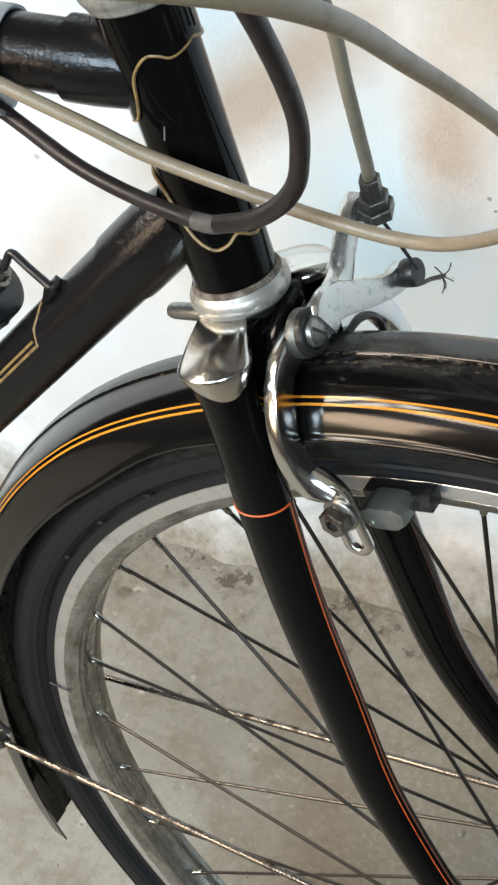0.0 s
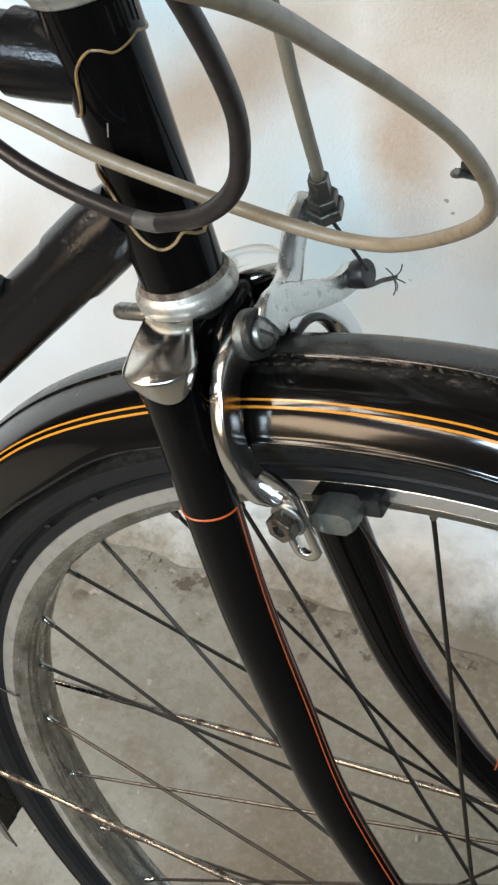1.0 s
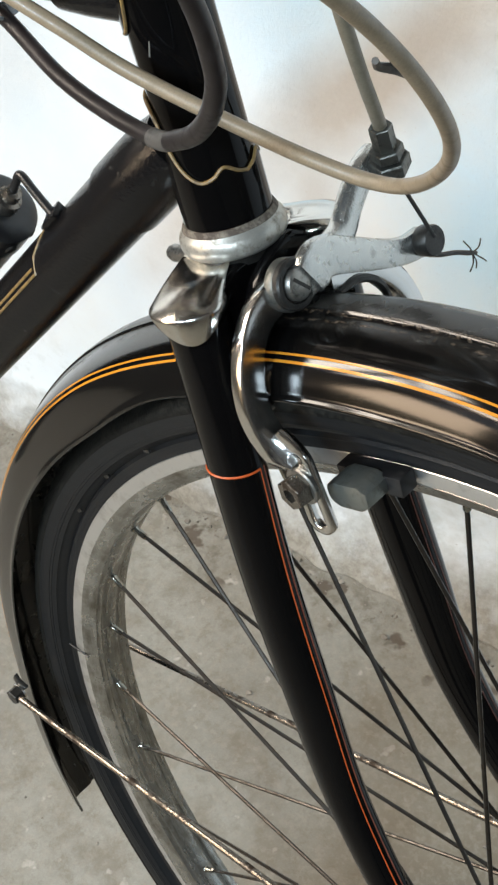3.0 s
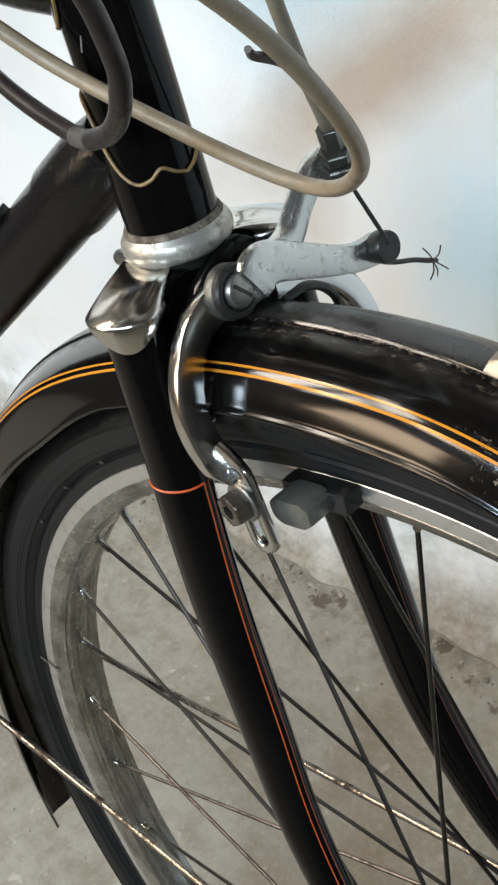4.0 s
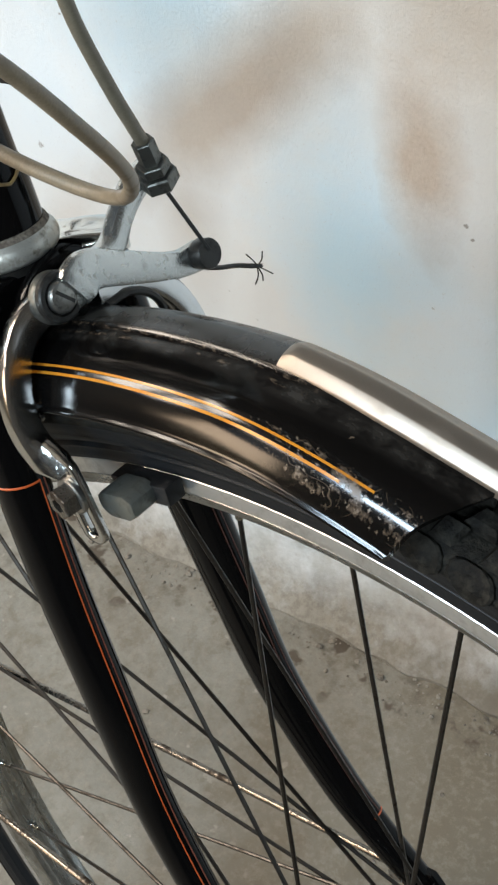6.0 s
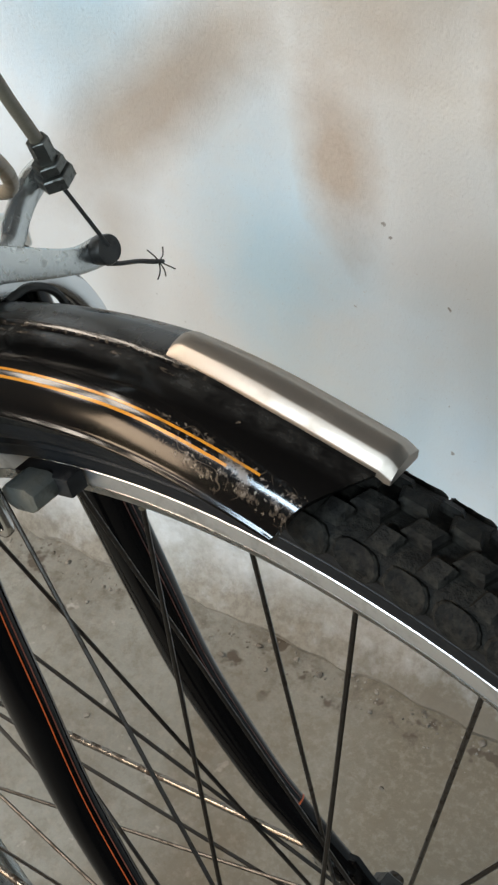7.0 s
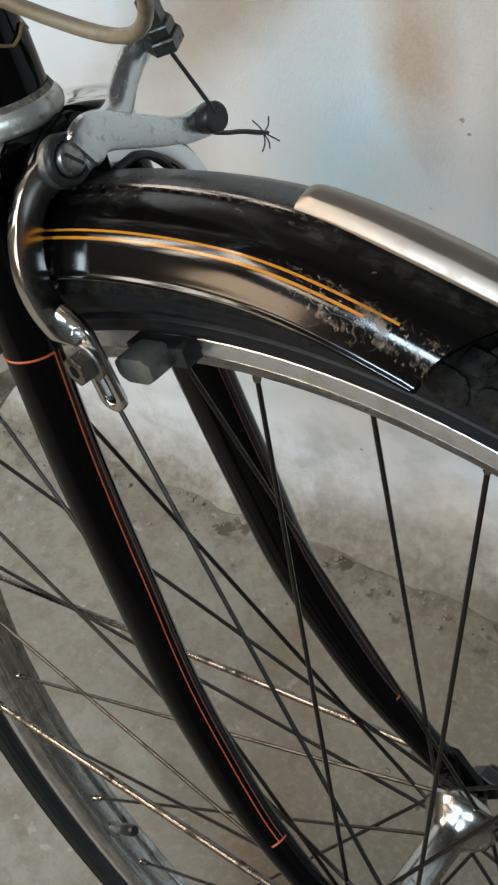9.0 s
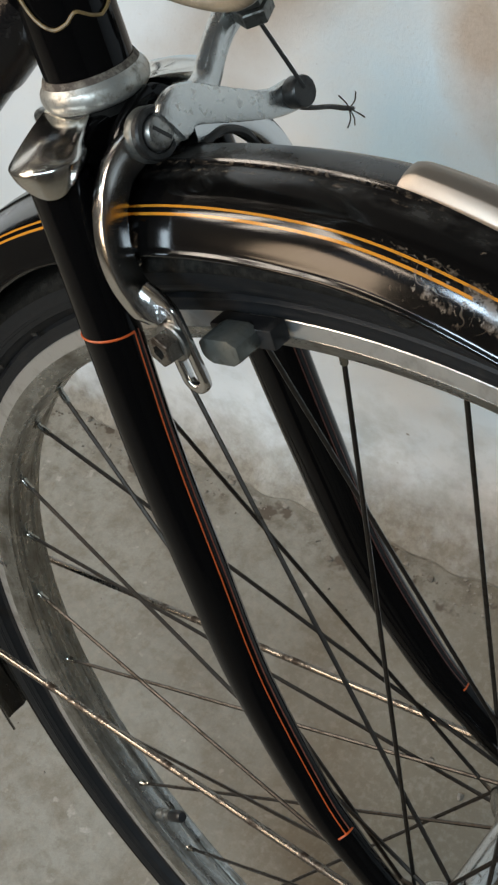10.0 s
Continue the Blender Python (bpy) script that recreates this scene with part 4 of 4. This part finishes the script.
peg_top = PU0 - dt * 0.018 + Vector((0, 0, 0.0035))
peg_foot = on_tube(DT0, dt, 0.0150, 0.0740, 20)
peg = part("pump_peg", tube(spline([PU0 - dt * 0.008, PU0 - dt * 0.013 + Vector((0, 0, 0.0025)), peg_top, peg_top.lerp(peg_foot, 0.4), peg_foot], 6), 0.0019, 10), SOFTBLACK, down, "black wire peg for the pump")
part("peg_base", hull([on_tube(DT0, dt, r, 0.0740 + a, 20 + b) for r in (0.0145, 0.0185) for a in (-0.005, 0.006) for b in (-14, 14)], 0.001), DULL, down)

# ---- mudguard
GUARD_Y = 0.002  # it sits a little towards the far side
# from the ridge down the side: a raised flat ridge, a shallow roof, a round shoulder and a lip
GUARD = [(0.0, 0.3786), (0.0040, 0.3785), (0.0056, 0.3781), (0.0062, 0.3773), (0.0070, 0.3767)]
GUARD += [(p.x, p.y) for p in spline([(0.0082, 0.3763, 0), (0.0125, 0.3752, 0), (0.0168, 0.3738, 0), (0.0208, 0.3721, 0), (0.0242, 0.3700, 0), (0.0268, 0.3676, 0), (0.0290, 0.3645, 0), (0.0307, 0.3611, 0), (0.0320, 0.3580, 0)], 5)]
GUARD += [(0.0326, 0.3571), (0.0333, 0.3566), (0.0337, 0.3560), (0.0337, 0.3554), (0.0333, 0.3549)]
INNER = [(y * 0.97 if y > 0.02 else y, r - 0.0011) for y, r in GUARD]
INNER[-4:] = [(0.0316, 0.3556), (0.0316, 0.3554), (0.0316, 0.3552), (0.0317, 0.3550)]


def far_side(y):
    """Beyond the ridge the mudguard falls away steeper on its far side."""
    return y if y < 0.0062 else 0.0062 + (y - 0.0062) * 0.66


ring_out = [(-y, r) for y, r in GUARD[::-1]] + [(far_side(y), r) for y, r in GUARD[1:]]
ring_in = [(far_side(y), r) for y, r in INNER[::-1]] + [(-y, r) for y, r in INNER[1:]]


def ease(u):
    u = min(1.0, max(0.0, u))
    return u * u * (3 - 2 * u)


def guard_fall(a):
    """How far the mudguard departs from a true circle: drawn in at its front, flared at its tail."""
    return -0.0080 * ease((99 - a) / 16) + 0.0015 * ease((a - 120) / 15) + 0.008 * ease((a - 178) / 24)


def guard_sheet(profile, start, end, sides):
    bm = bmesh.new()
    rings = []
    for k in range(sides + 1):
        ring = []
        for y, r in profile:
            d = start(y) + (end(y) - start(y)) * k / sides
            q = r + guard_fall(d) - 0.0080 * ease((d - 122) / 14) * ease((abs(y) - 0.027) / 0.0065)
            ring.append(Vector((q * math.cos(radians(d)), y + GUARD_Y, q * math.sin(radians(d)))))
        rings.append(ring)
    loft(bm, rings)
    return bm


def guard_front(y):
    return 83.5 + 3.6 * (abs(y) / 0.0342) ** 1.3


def guard_rear(y):
    return 204.5 - 1.5 * (abs(y) / 0.0342) ** 2


guard = part("mudguard", guard_sheet(ring_out + ring_in, guard_front, guard_rear, 170), FENDER, bike, "glossy black mudguard with gold lines, scratched at its front")


def guard_strip(y0, y1, a0, a1, lift=0.0002, sides=120):
    def radius(y):
        for (ya, ra), (yb, rb) in zip(GUARD, GUARD[1:]):
            if abs(y) <= yb:
                return ra + (rb - ra) * (abs(y) - ya) / (yb - ya)
        return GUARD[-1][1]
    prof = [(y0, radius(y0) + lift), (y1, radius(y1) + lift), (y1, radius(y1) - 0.0006), (y0, radius(y0) - 0.0006)]
    return guard_sheet(prof, lambda y: a0, lambda y: a1, sides)


part("painted_line", guard_strip(-0.0242, -0.0248, 88.6, 198), GOLD, guard, "thin gold line along the mudguard")
part("painted_line", guard_strip(-0.0263, -0.0269, 90.4, 198), GOLD, guard, "thin gold line along the mudguard")

# bright trim on the ridge at the front end
TRIMP = [(-0.0066, 0.3745), (-0.0065, 0.3770), (-0.0062, 0.3776), (-0.0031, 0.3808), (-0.0026, 0.3812), (0.0026, 0.3826), (0.0034, 0.3825), (0.0080, 0.3801), (0.0086, 0.3794), (0.0088, 0.3745)]


def trim_sheet():
    bm = bmesh.new()
    rings = []
    n = 40
    for k in range(n + 1):
        u = k / n
        a = radians(96.6 + (83.1 - 96.6) * u)
        taper = min(1, u * 14 + 0.5, (1 - u) * 16 + 0.7)
        wide = 0.86 + 0.14 * min(1, u * 2.2)
        fall = guard_fall(math.degrees(a)) - 0.0014 * ease((u - 0.93) / 0.07) ** 1.5
        rings.append([Vector(((0.3786 + (r - 0.3776) * taper + fall) * math.cos(a), y * wide + GUARD_Y, (0.3786 + (r - 0.3776) * taper + fall) * math.sin(a))) for y, r in TRIMP])
    loft(bm, rings)
    return bm


part("ridge_trim", trim_sheet(), TRIM, guard, "bright metal trim along the mudguard ridge")
part("rivet", lathe([(-0.001, 0.002), (0.0003, 0.002), (0.0010, 0.0012)], (-0.1345, -0.0318, 0.3265), (-0.1, -0.98, 0.2), 12), ALLOY, guard, "small bright rivet")

# stays from the mudguard to the fork ends
for sgn in (-1, 1):
    b0 = Vector((-0.3447, -0.0455, -0.0100)) if sgn < 0 else Vector((-0.3720, 0.0480, -0.0645))
    stay = part("mudguard_stay", tube(spline([b0 + Vector((0.0, 0, 0)), b0.lerp(Vector((-0.026, sgn * 0.0525, 0.0185)), 0.37), b0.lerp(Vector((-0.026, sgn * 0.0525, 0.0185)), 0.7), (-0.026, sgn * 0.0525, 0.0185)], 8), 0.0021, 10), RUSTY, bike, "rust-spotted mudguard stay")
    part("stay_bolt", hexnut(b0 + Vector((0, -sgn * 0.0045, 0)), (0, sgn, 0), 0.0075, 0.0050), DARK, stay, "dark stay bolt")
    part("stay_washer", lathe([(0, 0.0058), (0.0012, 0.0058)], b0 + Vector((0, -sgn * 0.004, 0)), (0, sgn, 0), 16), ALLOY, stay)
    part("stay_clip", bar([b0 + Vector((0.004, -sgn * 0.006, 0.004)), b0 + Vector((-0.001, -sgn * 0.005, 0.007)), b0 + Vector((-0.005, -sgn * 0.006, 0.009))], 0.003, 0.0025, (0, 1, 0)), DARK, stay)

# ---- brake: a side-pull caliper in a plane across the wheel
BP = Vector((-0.1380, 0, 0.3645))
BU, BN = Vector((-0.387, 0, 0.922)).normalized(), Vector((0.922, 0, 0.387)).normalized()


def bk(a, b, n=0.0):
    """A point of the brake by millimetres to the far side, up and ahead."""
    return BP + SIDE * (a * 0.001) + BU * (b * 0.001) + BN * (n * 0.001)


caliper = part("brake_arm", bar(spline([bk(-5, -1, -8), bk(-14, -2, -9), bk(-23, -5.5, -10), bk(-30.5, -12, -10), bk(-36, -21, -10), bk(-39, -31, -10), bk(-39.5, -40, -9.5), bk(-39.0, -47, -7.5), bk(-38.6, -52, -4.0), bk(-38.5, -55, -1.0)], 6), [0.0075, 0.0066, 0.0060, 0.0058, 0.0058, 0.0058, 0.0060, 0.0066, 0.0050], 0.0062, BN, -0.0010, 0.28), ALLOY, bike, "polished alloy brake caliper arm curving round the mudguard")
part("lever_arm", bar(spline([bk(-3, 0), bk(0, 1.5), bk(4, 3), bk(10, 2), bk(18, -2), bk(29, -7.7), bk(38, -12), bk(46.5, -15), bk(56, -16.3), bk(60, -16.3)], 5), [0.0080, 0.0088, 0.0086, 0.0078, 0.0070, 0.0062, 0.0056, 0.0055, 0.0062, 0.0045], 0.0056, BN, -0.0008, 0.75), CAST, caliper, "cast alloy brake lever with pits and stains")
part("upper_arm", bar(spline([bk(-4, 0), bk(8, 1), bk(18, 3), bk(24, 6), bk(30, 11.5), bk(37, 16.6), bk(44, 20.2), bk(51, 22)], 5), [0.008, 0.007, 0.0058, 0.0050, 0.0048, 0.0050, 0.0056, 0.0055], 0.0085, BN, -0.004, 0.7), CAST, caliper, "alloy arm that carries the cable adjuster")
part("far_arm", bar(spline([bk(6, -4), bk(18, -6), bk(29, -11), bk(37, -20), bk(42, -31), bk(43, -42), bk(39, -52)], 6), [0.007, 0.0066, 0.006, 0.0055, 0.005, 0.005, 0.006], 0.010, BN, -0.004), ALLOY, caliper, "alloy brake arm on the far side")
part("return_spring", tube(spline([bk(8, -12, 0), bk(17, -11.5, 1), bk(25, -15.5, 1), bk(30, -22, 0), bk(32, -31, -2)], 6), 0.0017, 8), DARK, caliper, "dark return spring wire")
part("mount_strip", bar(spline([bk(6, 9, -15), bk(-4, 6, -15), bk(-12, 1, -16), bk(-18, -8, -17), bk(-21, -18, -17)], 5), 0.0045, 0.006, BN), BLACK, caliper, "black mounting strip behind the brake")
part("boss", lathe([(0.0, 0.0099), (0.0030, 0.0099), (0.0038, 0.0094)], bk(-8.2, 0.0, -8.0), BN, 36), DARKZINC, caliper, "dull eye of the arm round the pivot")
# a real ring, made wide and dark to stand for the shadow round it
part("lock_ring", lathe([(0.0, 0.0097), (0.0022, 0.0097), (0.0030, 0.0090), (0.0030, 0.0072), (0.0014, 0.0068)], bk(-8.0, 0.3, -4.2), BN, 32), DARK, caliper, "dark ring round the pivot screw, widened for the shadow about it")
screw = part("pivot_screw", lathe([(0, 0.0061), (0.0028, 0.0061), (0.0037, 0.0055), (0.0043, 0.0036)], bk(-8.0, 0.3, -3.2), BN, 32), ZINC, caliper, "slotted steel pivot screw")
slot = (BU * 0.75 + SIDE * -0.66).normalized()
part("screw_slot", hull([bk(-8.0, 0.3, 1.15) + slot * a + slot.cross(BN) * b + BN * c for a in (-0.0044, 0.0044) for b in (-0.0007, 0.0007) for c in (-0.0014, 0.0001)], 0), DARK, caliper)
part("pinch_bolt", lathe([(0, 0.0056), (0.001, 0.0061), (0.0060, 0.0061), (0.0068, 0.0057), (0.0070, 0.003)], bk(54.5, -15, 2), BN, 28), DARK, caliper, "dark cable clamp bolt")
# cable adjuster on the upper arm
ADJ0, ADJD = Vector((-0.1402, 0.0465, 0.3870)), Vector((-0.0006, -0.0045, 0.0150)).normalized()
part("adjuster_nut", hexnut(ADJ0 - ADJD * 0.0045, ADJD, 0.0060, 0.0078), DARKZINC, caliper, "grey cable adjuster nut")
part("adjuster_lock_nut", hexnut(ADJ0 + ADJD * 0.0022, ADJD, 0.0045, 0.0064), DARKZINC, caliper)
part("adjuster_barrel", hexnut(ADJ0 + ADJD * 0.0066, ADJD, 0.0102, 0.0044), DARKZINC, caliper, "grey cable barrel")
# foot of the near arm: slotted loop, bolt, pad holder
f0, f1 = bk(-38.5, -54.0, 1.5), bk(-38.5, -80.0, 1.5)
fd = (f1 - f0).normalized()
fw = SIDE.cross(fd)
rings = []
for k in range(40):
    a = 2 * math.pi * k / 40
    c = (f0 if math.cos(a) < 0 else f1)
    out = fd * math.cos(a) + fw * math.sin(a)
    wall = [(0.0027, -0.0013), (0.0032, -0.0018), (0.0056, -0.0018), (0.0064, -0.0012), (0.0066, 0.0), (0.0064, 0.0012), (0.0056, 0.0018), (0.0032, 0.0018), (0.0027, 0.0013)]
    rings.append([c + out * q + SIDE * d for q, d in wall])
bm = bmesh.new()
loft(bm, rings, loop=True)
part("pad_slot", bm, ALLOY, caliper, "slotted foot of the brake arm", 60)
part("slot_plate", bar(spline([bk(-38.9, -44, -5.5), bk(-38.7, -49, -2.0), bk(-38.5, -54, 1.0), bk(-38.5, -58.5, 1.5)], 5), [0.0052, 0.0066, 0.0070, 0.0066, 0.0052], 0.0034, SIDE, 0.0, 0.5), ALLOY, caliper, "broad plate between the arm and its slot")
pb = bk(-38.5, -63.5, 1.5)
part("pad_washer", lathe([(-0.0005, 0.0074), (0.0004, 0.0078), (0.0014, 0.0078), (0.0019, 0.0072)], pb + SIDE * -0.0016, (-0.1, -1, -0.05), 28), ZINC, caliper)
part("pad_bolt", hexnut(pb + SIDE * -0.0030, (-0.1, -1, -0.05), 0.0065, 0.0064, 0.003), RUSTY, caliper, "rusty brown pad bolt")
for sgn in (-1, 1):
    pts = []
    for a, r0, r1 in ((109.7, 0.3150, 0.3220), (108.9, 0.3125, 0.3238), (107.0, 0.3125, 0.3238), (106.2, 0.3155, 0.3215)):
        for r in (r0, r1):
            for y in (0.0195, 0.0335):
                pts.append((r * math.cos(radians(a)), sgn * y, r * math.sin(radians(a))))
    part("pad_holder", hull(pts, 0.0022, 2), PADMET, caliper, "grey metal brake pad holder")
    pts = [(r * math.cos(radians(a)), sgn * y, r * math.sin(radians(a))) for a in (110.4, 105.0) for r in (0.3140, 0.3225) for y in ((0.0132, 0.0220) if sgn < 0 else (0.0168, 0.0250))]
    part("brake_pad", hull(pts, 0.001), SOFTBLACK, caliper, "black rubber brake pad")
part("pad_slot_far", bar([bk(39, -50, 2), bk(36, -62, 5), bk(35, -84, 8)], 0.006, 0.004, SIDE), ALLOY, caliper)

# ---- cables
DULLGREY = worn("grey_joint_plastic", (0.072, 0.066, 0.058), (0.03, 0.027, 0.025), 0.45, 0, 0, (0.5, 0.7), 160, 1500, 0.1)
inner = part("inner_wire", tube([ADJ0 - ADJD * 0.004, bk(54.5, -13.5, 9)], 0.00085, 8), DARK, caliper, "bare brake wire")
part("wire_tail", tube(spline([(-0.1262, 0.0540, 0.3470), (-0.1247, 0.0600, 0.3442), (-0.1243, 0.0690, 0.3402), (-0.1238, 0.0765, 0.3360), (-0.1237, 0.0830, 0.3325)], 6), [0.0011, 0.0010, 0.0010, 0.0011, 0.0009], 8), DARK, caliper, "frayed end of the brake wire")
tip = Vector((-0.1237, 0.0805, 0.3338))
for dx, dy, dz in ((0.004, -0.001, 0.009), (0.001, 0.002, -0.008), (0.003, 0.006, -0.006), (-0.002, -0.004, 0.007), (0.002, -0.004, -0.006)):
    part("wire_strand", tube(spline([tip, tip + Vector((dx, dy, dz)) * 0.5 + Vector((0.001, 0, 0)), tip + Vector((dx, dy, dz))], 4), 0.0003, 5), DARK, caliper)

part("front_brake_cable", tube(spline([(-0.168, -0.030, 0.560), (-0.148, -0.004, 0.515), (-0.1405, 0.0085, 0.4860), (-0.1380, 0.0168, 0.4560), (-0.1383, 0.0285, 0.4280), (-0.1392, 0.0360, 0.4130), ADJ0 + ADJD * 0.016], 10), 0.0026, 14), GREYCAB, bike, "greyish front brake cable")
loop_cable = part("rear_brake_cable", tube(spline([(-0.060, -0.270, 0.640), (-0.0342, -0.2163, 0.6160), (-0.0381, -0.1598, 0.5771), (-0.0335, -0.1086, 0.5324), (-0.0352, -0.0761, 0.4949), (-0.0575, -0.0428, 0.4575), (-0.0890, -0.0220, 0.4305), (-0.1239, -0.0234, 0.4298), (-0.1843, -0.0288, 0.4392), (-0.2124, -0.0362, 0.4520), (-0.2424, -0.0425, 0.4643), (-0.2600, -0.0440, 0.4700), (-0.31, -0.044, 0.4740), (-0.4, -0.06, 0.474)], 12), [0.0019, 0.0019, 0.0020, 0.0021, 0.0023, 0.0025, 0.0026, 0.0026, 0.0026, 0.0026, 0.0026], 14), BEIGE, bike, "yellowed beige brake cable in a wide loop")
part("cable_nick", tube(spline([(-0.0350, -0.0885, 0.5118), (-0.0380, -0.0915, 0.5135), (-0.0385, -0.0965, 0.5160), (-0.0370, -0.0995, 0.5190)], 5), [0.0016, 0.0013, 0.0010, 0.0008], 8), DULLGREY, loop_cable, "torn strip of the cable sheath")
part("cable_split", tube(spline([(-0.0362, -0.0870, 0.5105), (-0.0372, -0.0905, 0.5140), (-0.0370, -0.0930, 0.5170)], 4), 0.0014, 8), DARK, loop_cable, "dark split in the cable sheath")
gear_line = spline([(-0.11, -0.165, 0.64), (-0.0969, -0.1250, 0.5690), (-0.1007, -0.0899, 0.5171), (-0.1080, -0.0735, 0.4862), (-0.1152, -0.0670, 0.4699), (-0.1288, -0.0590, 0.4537), (-0.1452, -0.0520, 0.4412), (-0.1650, -0.0465, 0.4333), (-0.2147, -0.0357, 0.4319), (-0.2805, -0.0177, 0.4398), (-0.36, -0.02, 0.455)], 12)
black_cable = part("gear_cable", tube(gear_line, 0.0029, 14), BLACKCAB, bike, "black cable with a worn grey joint")
part("cable_sleeve", tube(gear_line[30:78], [0.0028, 0.0031, 0.0032, 0.0032], 14), BLACKCAB, black_cable)
part("cable_joint", tube(gear_line[77:84], 0.0032, 14), DULLGREY, black_cable, "worn grey end of the sleeve")

# ---- stem and handlebar, which shade the wall
stem_foot = head(0.118)
stem = part("stem", tube(spline([stem_foot, head(0.160), head(0.195, 0.004, 0.0), head(0.215, 0.030, 0.0)], 6), 0.0112, 16), CHROME, bike, "chromed handlebar stem")
half_bar = [(-0.250, 0.045, 0.578), (-0.302, 0.12, 0.548), (-0.335, 0.165, 0.540), (-0.374, 0.20, 0.524), (-0.412, 0.24, 0.496), (-0.440, 0.27, 0.455)]
bar_line = [(x, -y, z) for x, y, z in half_bar[::-1]] + [(-0.228, 0.0, 0.588)] + half_bar
handlebar = part("handlebar", tube(spline(bar_line, 8), 0.0115, 16), CHROME, bike, "chromed swept-back handlebar")
for sgn in (-1, 1):
    part("grip", tube(spline([(x, sgn * y, z) for x, y, z in half_bar[2:]], 5), [0.0150, 0.0158, 0.0165], 16), SOFTBLACK, handlebar, "black rubber grip")
    part("brake_lever", bar(spline([(-0.285, sgn * 0.120, 0.545), (-0.288, sgn * 0.165, 0.525), (-0.300, sgn * 0.215, 0.520), (-0.345, sgn * 0.260, 0.490)], 5), 0.007, 0.006, (0, 0, 1)), ALLOY, handlebar, "alloy brake lever")
